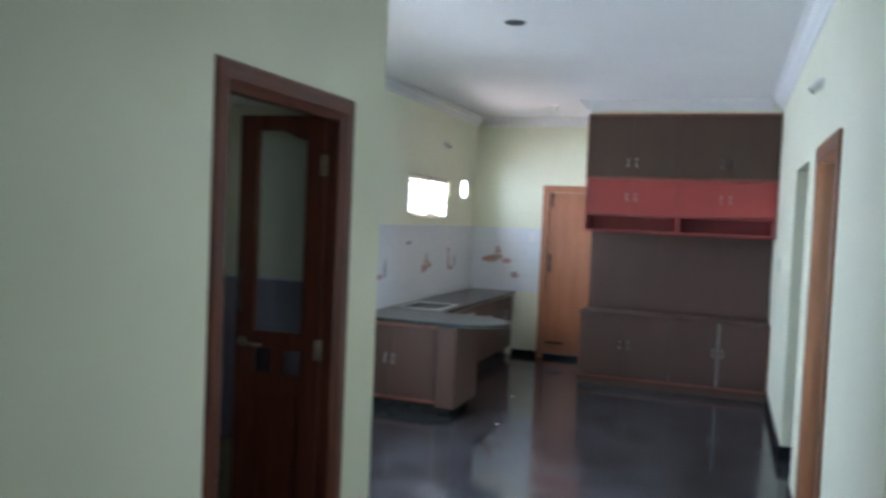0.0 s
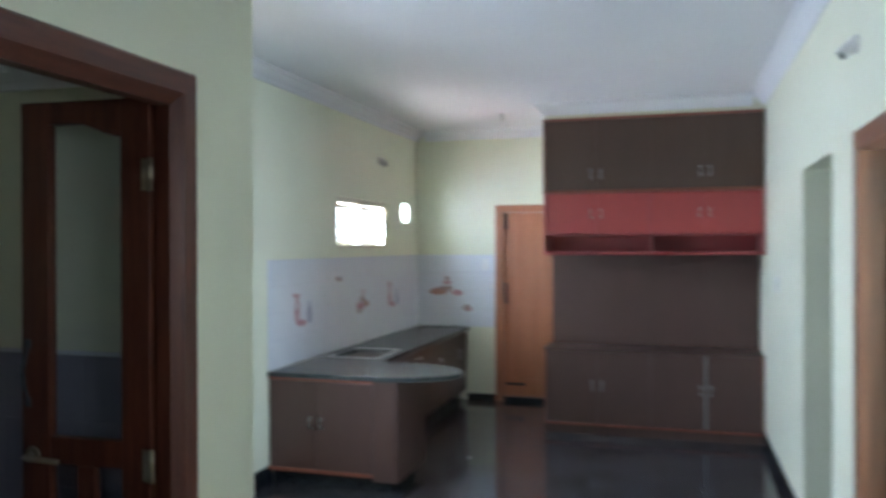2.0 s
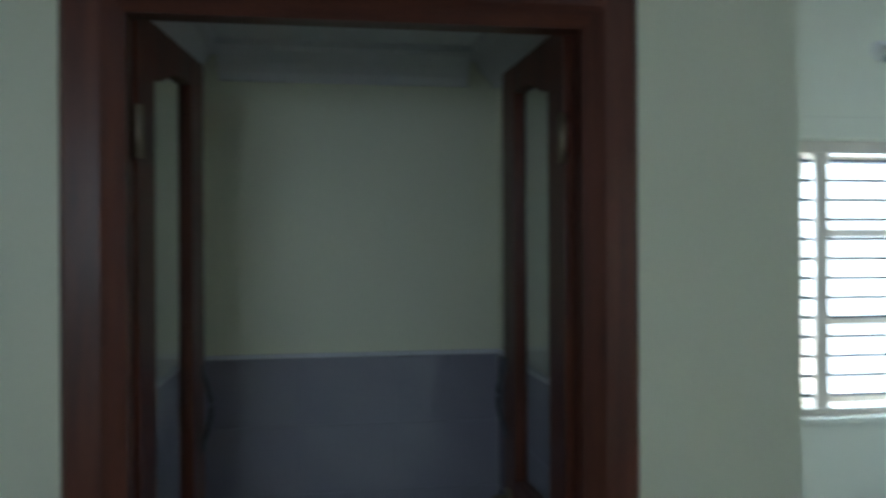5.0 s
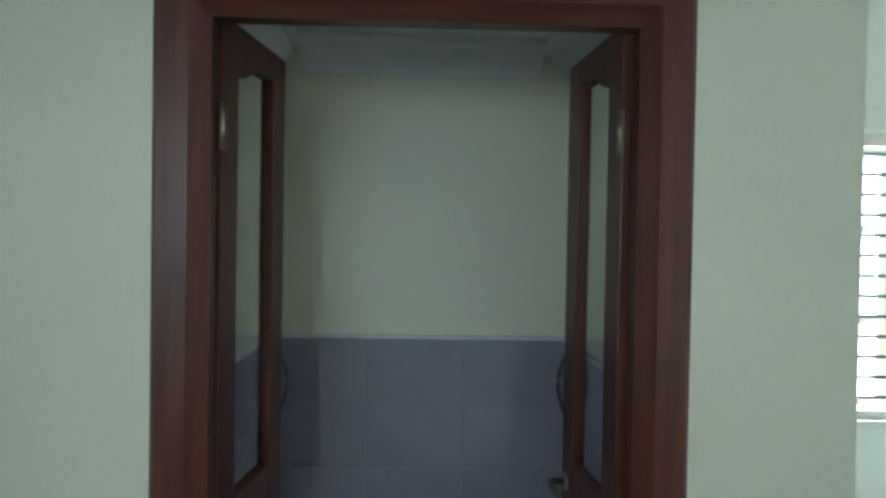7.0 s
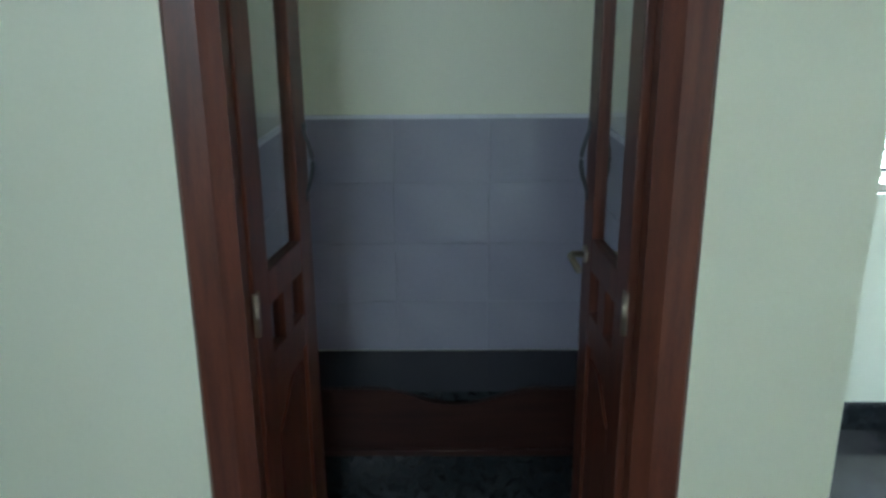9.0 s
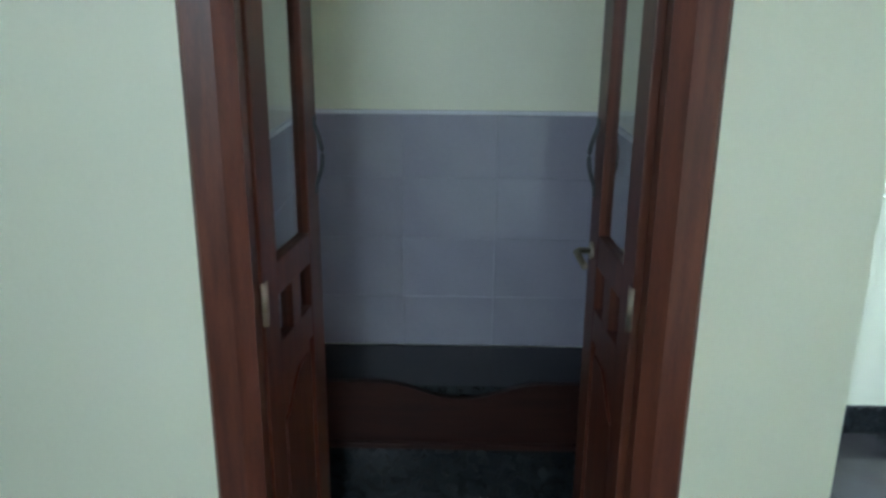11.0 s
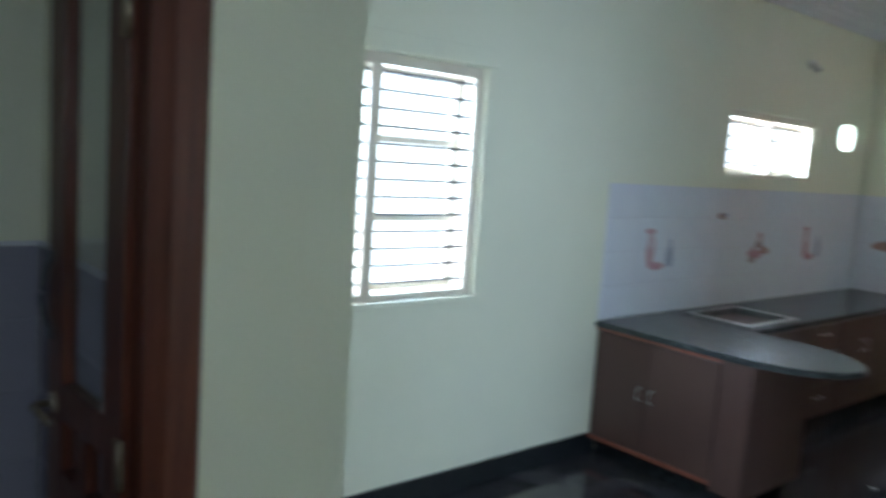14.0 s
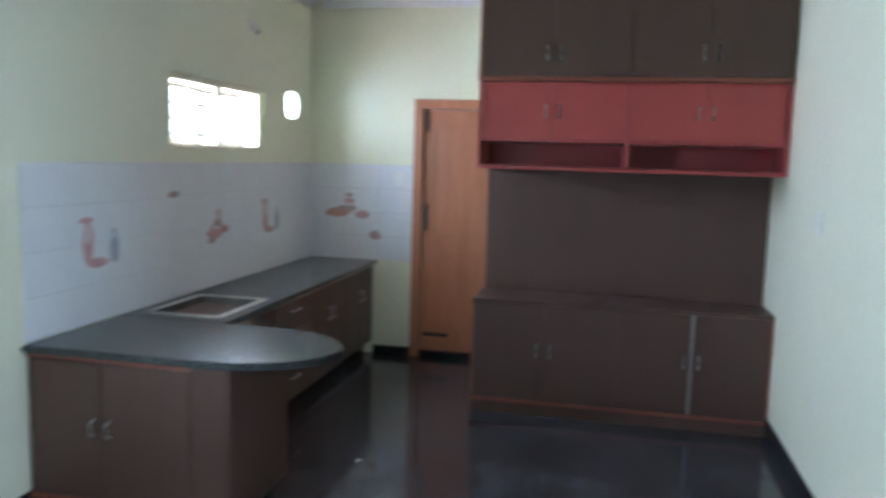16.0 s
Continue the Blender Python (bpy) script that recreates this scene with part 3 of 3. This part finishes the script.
        for a, b, hy in ((y0 + 0.006, ym - 0.002, ym - 0.04), (ym + 0.002, y1 - 0.008, ym + 0.04)):
            d = part("door", boxes((CF - 0.019, CF, a, b, TOE + 0.01, CT - 0.018), bevel=0.002), LAM, c)
            handle(d, CF, hy, 0.5, 0.09, "z", (1, 0))
    return c


counter_unit(PN + 0.002, 7.45, False, "brown laminate sink cabinet with two doors")
counter_unit(7.45, 8.05, True, "brown laminate drawer cabinet with steel handles")
counter_unit(8.05, 8.76, False, "brown laminate base cabinet with two doors")
counter_unit(8.76, YE - 0.012, False, "brown laminate base cabinet with two doors")

SX0, SX1, SY0, SY1 = -2.35, -1.95, 6.88, 7.42


def worktop():
    w = thing("worktop", (-2.1, 7.5, CT), "dark grey granite worktop with a rounded peninsula end", "worktop")
    z0, z1 = CT + 0.001, 0.757
    f = CF + 0.03
    y0, y1 = PCY - 0.03, 6.76
    cy, r = (y0 + y1) / 2, (y1 - y0) / 2
    ex, x_s = 0.50, -1.60
    end = [(x_s + ex * math.sin(math.pi * k / 28), cy - r * math.cos(math.pi * k / 28)) for k in range(29)]
    slab = prism([(XK + 0.012, y0)] + end + [(f, y1), (XK + 0.012, y1)], "z", z0, z1)
    sharp = [e for e in slab.edges if abs(e.verts[0].co.z - e.verts[1].co.z) < 1e-5]
    bmesh.ops.bevel(slab, geom=sharp, offset=0.008, segments=2, affect="EDGES")
    part("peninsula_slab", slab, GRANITE_TOP, w)
    xs, ys = (XK + 0.012, SX0, SX1, f), (y1 + 0.001, SY0, SY1, YE - 0.012)
    bm = bmesh.new()
    grid = {(i, k, h): bm.verts.new((xs[i], ys[k], (z0, z1)[h])) for i in range(4) for k in range(4) for h in (0, 1)}
    for i in range(3):
        for k in range(3):
            if (i, k) != (1, 1):
                for h in (0, 1):
                    bm.faces.new([grid[q + (h,)] for q in ((i, k), (i + 1, k), (i + 1, k + 1), (i, k + 1))])
    ring = [(0, 0), (1, 0), (2, 0), (3, 0), (3, 1), (3, 2), (3, 3), (2, 3), (1, 3), (0, 3), (0, 2), (0, 1)]
    for loop in (ring, [(1, 1), (2, 1), (2, 2), (1, 2)]):
        for p, q in zip(loop, loop[1:] + loop[:1]):
            bm.faces.new((grid[p + (0,)], grid[q + (0,)], grid[q + (1,)], grid[p + (1,)]))
    part("counter_slab", bm, GRANITE_TOP, w)
    return w


worktop()


def sink():
    s = thing("kitchen_sink", ((SX0 + SX1) / 2, (SY0 + SY1) / 2, 0.757), "stainless steel drop-in kitchen sink in the worktop", "sink")
    r, d, t = 0.028, 0.17, 0.003
    part("rim", boxes((SX0 - r, SX0 + 0.012, SY0 - r, SY1 + r, 0.7575, 0.763), (SX1 - 0.012, SX1 + r, SY0 - r, SY1 + r, 0.7575, 0.763),
                      (SX0 + 0.012, SX1 - 0.012, SY0 - r, SY0 + 0.012, 0.7575, 0.763), (SX0 + 0.012, SX1 - 0.012, SY1 - 0.012, SY1 + r, 0.7575, 0.763)), STEEL, s)
    bm = bmesh.new()
    o = [(SX0 + 0.012, SY0 + 0.012), (SX1 - 0.012, SY0 + 0.012), (SX1 - 0.012, SY1 - 0.012), (SX0 + 0.012, SY1 - 0.012)]
    q = [(SX0 + 0.04, SY0 + 0.04), (SX1 - 0.04, SY0 + 0.04), (SX1 - 0.04, SY1 - 0.04), (SX0 + 0.04, SY1 - 0.04)]
    a = [bm.verts.new((x, y, 0.7585)) for x, y in o]
    b = [bm.verts.new((x, y, 0.757 - d)) for x, y in q]
    for k in range(4):
        bm.faces.new((a[k], a[(k + 1) % 4], b[(k + 1) % 4], b[k]))
    bm.faces.new(b)
    part("bowl", bm, BOWL, s, "shaded steel bowl")
    part("drain", cylinder((-2.15, 7.15, 0.757 - d + 0.001), (-2.15, 7.15, 0.757 - d + 0.006), 0.035), DARK, s, "dark drain")
    return s


sink()


# ---------------------------------------------------------------- kitchen door
def kitchen_door():
    d = tagged(new("door_2"), "closed orange varnished kitchen door with a panelled leaf", "door", kind="structure")
    d.matrix_world = Matrix.Translation(((KX0 + KX1) / 2, YE, FLOOR))
    bpy.context.view_layer.update()
    fw = 0.078
    y0, y1 = YE - 0.015, YE + 0.10
    part("jamb", boxes((KX0, KX0 + fw, y0, y1, FLOOR, KZ - fw), bevel=0.004), PLY, d)
    part("jamb", boxes((KX1 - fw, KX1, y0, y1, FLOOR, KZ - fw), bevel=0.004), PLY, d)
    part("head", boxes((KX0, KX1, y0, y1, KZ - fw, KZ), bevel=0.004), PLY, d)
    part("threshold", boxes((KX0 + fw, KX1 - fw, YE, YE + 0.09, FLOOR, 0.0)), SKIRT, d)
    a, b, ly = KX0 + fw + 0.004, KX1 - fw - 0.004, YE + 0.035
    z0, z1 = 0.004, KZ - fw - 0.004
    leaf = part("leaf", boxes((a, b, ly + 0.012, ly + 0.04, z0, z1)), PLY, d)
    s = 0.10
    for n, r in (("stile", (a, a + s, ly, ly + 0.0118, z0, z1)), ("stile", (b - s, b, ly, ly + 0.0118, z0, z1)), ("rail", (a + s, b - s, ly + 0.0005, ly + 0.0118, z1 - 0.11, z1)),
                 ("rail", (a + s, b - s, ly + 0.0005, ly + 0.0118, 0.86, 0.98)), ("rail", (a + s, b - s, ly + 0.0005, ly + 0.0118, z0, 0.20))):
        part(n, boxes(r, bevel=0.002), PLY, leaf)
    part("lower_panel", boxes((a + s + 0.03, b - s - 0.03, ly + 0.004, ly + 0.0118, 0.23, 0.83), bevel=0.003), PLY, leaf)
    part("upper_panel", boxes((a + s + 0.03, b - s - 0.03, ly + 0.004, ly + 0.0118, 1.01, z1 - 0.14), bevel=0.003), PLY, leaf)
    for z, h in ((1.92, 0.17), (1.13, 0.22)):
        bolt = part("tower_bolt", boxes((a + 0.012, a + 0.045, ly - 0.006, ly, z - h / 2, z + h / 2), bevel=0.002), DARK, leaf, "dark tower bolt")
        part("bolt_rod", cylinder((a + 0.028, ly - 0.012, z - h / 2 + 0.01), (a + 0.028, ly - 0.012, z + h / 2 + 0.02), 0.007), IRON, bolt, smooth=True)
    part("aldrop", boxes((a + 0.02, a + 0.24, ly - 0.014, ly, 0.125, 0.155), bevel=0.003), DARK, leaf, "dark sliding bolt at the foot")
    return d


kitchen_door()


# ---------------------------------------------------------------- wall cabinet
def wall_unit():
    c = thing("wall_cabinet_unit", (0.14, 8.4, FLOOR), "tall brown and red laminate wall cabinet with open niches", "cabinet")
    BX = -0.805
    R = XR - 0.003
    back = YE - 0.62
    yb, yu, ym, yp = 8.176, 8.117, 8.15, 8.58
    top = 2.797
    # body behind everything, up to the door recess
    part("back_panel", boxes((-0.79, R, yp, yp + 0.02, 0.722, 1.58), bevel=0.002), LAM, c)
    part("carcass", boxes((-0.775, R, yp + 0.021, YE - 0.66, 0.0, top)), LAM, c)
    # lower cupboard
    part("lower_body", boxes((BX + 0.004, R, yb + 0.02, yp + 0.02, 0.035, 0.698)), LAM, c)
    part("ledge", boxes((BX - 0.006, R, yb - 0.008, yp, 0.699, 0.721), bevel=0.003), LAM, c)
    part("plinth", boxes((BX + 0.004, R, yb + 0.012, yp, FLOOR, 0.03)), LAM, c)
    part("bottom_strip", boxes((BX - 0.002, R, yb - 0.004, yb + 0.019, 0.031, 0.052), bevel=0.002), TRIMW, c, "reddish edge strip")
    for a, b, hx in ((BX + 0.012, -0.335, -0.375), (-0.331, 0.128, -0.29), (0.142, 0.586, 0.552), (0.608, R - 0.014, 0.640)):
        d = part("door", boxes((a, b, yb, yb + 0.019, 0.056, 0.695), bevel=0.002), LAM, c)
        handle(d, hx, yb, 0.395, 0.085)
    part("edge_strip", boxes((0.588, 0.605, yb - 0.003, yb + 0.019, 0.056, 0.695)), PALE, c, "pale metal edge strip")
    part("post", boxes((0.1295, 0.1405, yb + 0.002, yb + 0.019, 0.056, 0.695)), LAM, c)
    for a, b in ((BX, BX + 0.0105), (R - 0.0125, R)):
        part("side_strip", boxes((a, b, yb - 0.002, yb + 0.019, 0.056, 0.695)), TRIMW, c, "reddish edge strip")
    # red cupboards with open niches below
    part("middle_body", boxes((-0.785, R - 0.002, ym + 0.02, yp + 0.02, 1.765, 2.125)), RED, c)
    for a, b, hx in ((-0.776, -0.335, -0.375), (-0.331, 0.112, -0.29), (0.146, 0.586, 0.545), (0.590, R - 0.03, 0.632)):
        d = part("red_door", boxes((a, b, ym, ym + 0.019, 1.768, 2.122), bevel=0.002), RED, c, "red laminate door")
        handle(d, hx, ym, 1.94, 0.075)
    part("niche_divider", boxes((0.114, 0.144, ym - 0.004, yp - 0.002, 1.598, 2.124), bevel=0.002), REDIN, c)
    part("niche_shelf", boxes((-0.786, R - 0.003, ym - 0.002, yp - 0.002, 1.747, 1.764)), REDIN, c)
    part("niche_back", boxes((-0.7868, R - 0.0202, yp - 0.014, yp - 0.003, 1.597, 1.746)), REDIN, c)
    part("niche_floor", boxes((-0.80, R, ym - 0.02, yp - 0.001, 1.572, 1.596), bevel=0.003), REDIN, c)
    for a, b in ((-0.80, -0.787), (R - 0.02, R)):
        part("niche_side", boxes((a, b, ym - 0.018, yp - 0.002, 1.597, 2.124)), REDIN, c)
    # upper cupboard
    part("upper_body", boxes((BX + 0.012, R, yu + 0.02, yp + 0.02, 2.150, top - 0.022)), LAMTOP, c)
    part("top_strip", boxes((BX - 0.002, R, yu - 0.004, yp + 0.02, top - 0.021, top), bevel=0.003), TRIMW, c, "reddish top edge strip")
    part("upper_bottom_strip", boxes((BX - 0.002, R, yu - 0.006, yp, 2.126, 2.149), bevel=0.003), TRIMW, c, "reddish edge strip")
    part("upper_side", boxes((BX, BX + 0.011, yu - 0.002, yp, 2.150, top - 0.022)), TRIMW, c)
    for a, b, hx in ((BX + 0.014, -0.335, -0.375), (-0.331, 0.131, -0.29), (0.139, 0.586, 0.552), (0.590, R - 0.012, 0.632)):
        d = part("upper_door", boxes((a, b, yu, yu + 0.019, 2.153, top - 0.025), bevel=0.002), LAMTOP, c, "dark olive-brown laminate door")
        handle(d, hx, yu, 2.295, 0.085)
    return c


wall_unit()
structure("wall_cabinet_back", boxes((-0.775, XR, YE - 0.64, YE - 0.002, FLOOR, TOP - 0.03), (-0.785, XR, 8.14, YE - 0.641, 2.799, CEIL)), WALL, "pale wall behind the cabinet", "wall")


# ---------------------------------------------------------------- bedroom door on the right-hand wall
def bedroom_door():
    d = tagged(new("door_3"), "orange-brown varnished bedroom door frame, leaf swung open", "door", kind="structure")
    d.matrix_world = Matrix.Translation((XR, (RDY0 + RDY1) / 2, FLOOR))
    bpy.context.view_layer.update()
    x0, x1, fw = XR - 0.014, XR + 0.12, 0.085
    part("jamb", boxes((x0, x1, RDY0, RDY0 + fw, FLOOR, RDZ - fw), bevel=0.004), BROWNWOOD, d)
    part("jamb", boxes((x0, x1, RDY1 - fw, RDY1, FLOOR, RDZ - fw), bevel=0.004), BROWNWOOD, d)
    part("head", boxes((x0, x1, RDY0, RDY1, RDZ - fw, RDZ), bevel=0.004), BROWNWOOD, d)
    return d


bedroom_door()


def bedroom_leaf():
    y = RDY1 - 0.125
    leaf = thing("bedroom_door_leaf", (1.6, y, FLOOR), "orange-brown flush door leaf standing open with a sticker", "door leaf")
    part("slab", boxes((1.175, 1.935, y - 0.018, y + 0.018, FLOOR + 0.01, RDZ - 0.09), bevel=0.003), BROWNWOOD, leaf)
    st = part("sticker", prism([(1.235 + 0.062 * math.cos(2 * math.pi * k / 24), 2.003 - 0.0 + 0.045 * math.sin(2 * math.pi * k / 24)) for k in range(24)], "y", y - 0.0195, y - 0.0182), STICK_W, leaf, "white oval paper sticker")
    part("sticker_field", prism([(1.235 + 0.050 * math.cos(2 * math.pi * k / 24), 2.003 + 0.034 * math.sin(2 * math.pi * k / 24)) for k in range(24)], "y", y - 0.0205, y - 0.0197), DARK, st)
    part("sticker_band", boxes((1.20, 1.268, y - 0.0215, y - 0.0207, 1.978, 2.0)), STICK_R, st)
    for z in (1.8, 0.25):
        part("hinge", boxes((1.168, 1.176, y - 0.02, y - 0.012, z - 0.05, z + 0.05)), BRASS, leaf, "brass hinge")
    return leaf


bedroom_leaf()


# ---------------------------------------------------------------- lamp holders, switches
def lamp_holder(x, y, z, side):
    """An angled batten lamp holder on a wall; side +1 faces +x."""
    h = thing("lamp_holder", (x, y, z), "white plastic angled lamp holder on the wall", "lamp holder", "wall lamp holders")
    part("base", cylinder((x, y, z), (x + side * 0.022, y, z), 0.042, 0.036, 24), PLASTIC, h, smooth=False)
    part("socket", cylinder((x + side * 0.015, y, z), (x + side * 0.058, y, z - 0.040), 0.030, 0.026, 20), PLASTIC, h)
    part("contact", cylinder((x + side * 0.056, y, z - 0.0385), (x + side * 0.062, y, z - 0.043), 0.021, 0.021, 16), SOCK, h, "grey socket mouth")
    return h


lamp_holder(XR, 4.62, 2.478, -1)
lamp_holder(XK, 8.317, 2.50, 1)
lamp_holder(XK, 4.687, 2.437, 1)


def switch(x, y, z, side, axis):
    s = thing("switch_plate", (x, y, z), "small white plastic switch plate on the wall", "switch", "wall switches")
    if axis == "x":
        part("plate", boxes((min(x, x + side * 0.012), max(x, x + side * 0.012), y - 0.04, y + 0.04, z - 0.06, z + 0.06), bevel=0.003), PLASTIC, s)
        part("rocker", boxes((min(x + side * 0.012, x + side * 0.017), max(x + side * 0.012, x + side * 0.017), y - 0.014, y + 0.014, z - 0.02, z + 0.02)), PLASTIC, s)
    else:
        part("plate", boxes((x - 0.04, x + 0.04, y - 0.024, y - 0.012, z - 0.06, z + 0.06), bevel=0.003), PLASTIC, s)
        part("rocker", boxes((x - 0.014, x + 0.014, y - 0.029, y - 0.024, z - 0.02, z + 0.02)), PLASTIC, s)
    return s


switch(XR, 7.30, 1.36, -1, "x")
switch(-1.665, YE, 1.45, -1, "y")


def ceiling_hook():
    h = thing("ceiling_fan_box", (-0.74, 4.79, CEIL), "dark round fan hook box in the ceiling", "fan hook")
    part("box", cylinder((-0.74, 4.79, CEIL - 0.006), (-0.74, 4.79, CEIL - 0.0005), 0.065, 0.07, 24), DARK, h)
    return h


def ceiling_holder():
    h = thing("ceiling_lamp_holder", (-1.25, 8.47, CEIL), "white plastic lamp holder hanging from the ceiling", "lamp holder")
    part("base", cylinder((-1.25, 8.47, CEIL - 0.025), (-1.25, 8.47, CEIL - 0.0005), 0.04, 0.045, 24), PLASTIC, h)
    part("socket", cylinder((-1.25, 8.47, CEIL - 0.075), (-1.25, 8.47, CEIL - 0.024), 0.022, 0.026, 20), PLASTIC, h)
    return h


ceiling_hook()
ceiling_holder()


def floor_speck(x, y, turn):
    """A small, flat, uneven pale speck."""
    bm = bmesh.new()
    bmesh.ops.create_icosphere(bm, subdivisions=2, radius=0.013)
    rnd = random.Random(int(turn))
    for v in bm.verts:
        v.co = Vector((v.co.x * 1.3, v.co.y, v.co.z * 0.4)) * (0.75 + 0.5 * rnd.random())
    low = min(v.co.z for v in bm.verts)
    ob = part("floor_speck", bm, STICK_W, None)
    ob.matrix_world = pose(x, y, FLOOR - low, 0, 0, turn)
    return tagged(ob, "small uneven white speck on the floor", "litter")


floor_speck(-1.09, 6.08, 25)
floor_speck(-1.24, 7.12, 70)


# ---------------------------------------------------------------- tiled surfaces
def tile_field(name, axis, fixed, side, a0, a1, z0, z1, tw, th, mat, grout, label, skip=()):
    """Tiles laid from z1 down and from a0 on; alike sizes share one mesh."""
    thick, gap = 0.008, 0.0024
    lo, hi = sorted((fixed, fixed + side * 0.0062))
    bm = boxes((lo, hi, a0, a1, z0, z1)) if axis == "x" else boxes((a0, a1, lo, hi, z0, z1))
    base = tagged(part(name, bm, grout, None), label, "tiling", kind="structure")
    shared = {}
    a = a0
    while a < a1 - 0.01:
        w = min(tw, a1 - a)
        z = z1
        while z > z0 + 0.01:
            h = min(th, z - z0)
            key = (round(w, 3), round(h, 3))
            if key not in shared:
                f0, f1 = sorted((0.0, side * thick))
                g = gap / 2
                b = boxes((f0, f1, g, w - g, -h + g, -g)) if axis == "x" else boxes((g, w - g, f0, f1, -h + g, -g))
                k = 0 if axis == "x" else 1
                rim = [e for e in b.edges if all(abs(v.co[k] - side * thick) < 1e-6 for v in e.verts)]
                bmesh.ops.bevel(b, geom=rim, offset=0.007 if mat is WHITE_TILE else 0.003, segments=4 if mat is WHITE_TILE else 2, affect="EDGES", profile=0.5)
                shared[key] = mesh_of("tile", b, mat)
            ob = new("tile", shared[key])
            ob.parent = base
            ob.location = (fixed, a, z) if axis == "x" else (a, fixed, z)
            z -= h
        a += w
    return base


tile_field("backsplash_west", "x", XK, 1, PCY, YE - 0.010, 0.757, 1.557, 0.30, 0.20, WHITE_TILE, GROUT, "glossy white kitchen wall tiles with fruit prints")
tile_field("backsplash_north", "y", YE, -1, XK + 0.010, KX0 - 0.001, 0.757, 1.557, 0.30, 0.20, WHITE_TILE, GROUT, "glossy white kitchen wall tiles with fruit prints")
ZD0, ZD1 = 0.553, 1.33
tile_field("dado_back", "x", PX, 1, PY0 + 0.010, PY1 - 0.010, ZD0, ZD1, 0.30, 0.20, LILAC_TILE, GROUT2, "glossy lilac-grey dado tiles in the prayer room")
tile_field("dado_north", "y", PY1, -1, PX, XW - TW, ZD0, ZD1, 0.30, 0.20, LILAC_TILE, GROUT2, "glossy lilac-grey dado tiles in the prayer room")
tile_field("dado_south", "y", PY0, 1, PX, XW - TW, ZD0, ZD1, 0.30, 0.20, LILAC_TILE, GROUT2, "glossy lilac-grey dado tiles in the prayer room")
structure("dado_trim", boxes((PX, PX + 0.012, PY0 + 0.012, PY1 - 0.012, ZD1, ZD1 + 0.012), (PX, XW - TW, PY1 - 0.012, PY1, ZD1, ZD1 + 0.012), (PX, XW - TW, PY0, PY0 + 0.012, ZD1, ZD1 + 0.012)),
          GROUT, "pale edge strip over the dado", "trim")


# printed motifs on the kitchen tiles
def blob(cx, cz, rx, rz, seed):
    rnd = random.Random(seed)
    return [(cx + rx * (0.8 + 0.3 * rnd.random()) * math.cos(2 * math.pi * k / 14), cz + rz * (0.8 + 0.3 * rnd.random()) * math.sin(2 * math.pi * k / 14)) for k in range(14)]


def motif(name, axis, rows, label):
    m = tagged(new(name), label, "tile print")
    f = XK + 0.0083 if axis == "x" else YE - 0.0083
    s = 1 if axis == "x" else -1
    m.matrix_world = Matrix.Translation((f, rows[0][1], rows[0][2]) if axis == "x" else (rows[0][1], f, rows[0][2]))
    bpy.context.view_layer.update()
    for k, (mat, a, z, ra, rz) in enumerate(rows):
        d = s * (0.0004 + 0.0005 * k)
        part("print", prism(blob(a, z, ra, rz, k + int(a * 100)), axis, *sorted((f, f + d))), mat, m)
    return m


def jug_motif(y, z, k=1.0):
    motif("tile_print", "x", [(PRINT_RED, y - 0.095 * k, z + 0.0, 0.046 * k, 0.125 * k), (PRINT_RED, y - 0.02 * k, z - 0.098 * k, 0.085 * k, 0.026 * k),
                              (PRINT_BLUE, y + 0.11 * k, z - 0.04 * k, 0.038 * k, 0.075 * k), (PRINT_BLUE, y + 0.11 * k, z + 0.04 * k, 0.016 * k, 0.03 * k),
                              (PRINT_RED, y - 0.11 * k, z + 0.12 * k, 0.055 * k, 0.018 * k), (WHITE_TILE, y - 0.10 * k, z + 0.045 * k, 0.011 * k, 0.045 * k)],
          "red jug and blue bottle printed on white tiles")


jug_motif(6.62, 1.155)
jug_motif(8.65, 1.155)
motif("tile_print", "x", [(PRINT_RED, 7.80, 1.11, 0.11, 0.05), (PRINT_BROWN, 7.83, 1.165, 0.055, 0.035), (PRINT_RED, 7.835, 1.225, 0.03, 0.035), (PRINT_ORANGE, 7.92, 1.12, 0.06, 0.03), (PRINT_BROWN, 7.75, 1.06, 0.05, 0.025), (WHITE_TILE, 7.82, 1.135, 0.05, 0.008)], "reddish fruit bowl printed on white tiles")
motif("tile_print", "x", [(PRINT_BROWN, 7.30, 1.372, 0.06, 0.022), (PRINT_BLUE, 7.34, 1.38, 0.03, 0.012)], "small brown fruit printed on a white tile")
motif("tile_print", "y", [(PRINT_ORANGE, -2.20, 1.15, 0.11, 0.045), (PRINT_BROWN, -2.12, 1.185, 0.085, 0.035), (PRINT_RED, -2.11, 1.245, 0.05, 0.03), (PRINT_BROWN, -2.11, 1.295, 0.03, 0.02), (PRINT_RED, -1.99, 1.135, 0.065, 0.035), (PRINT_ORANGE, -2.27, 1.14, 0.05, 0.03), (WHITE_TILE, -2.14, 1.215, 0.06, 0.008)], "orange and brown fruit printed on white tiles")
motif("tile_print", "y", [(PRINT_BROWN, -1.88, 0.965, 0.05, 0.04), (PRINT_RED, -1.85, 0.95, 0.03, 0.02)], "small brown fruit printed on a white tile")
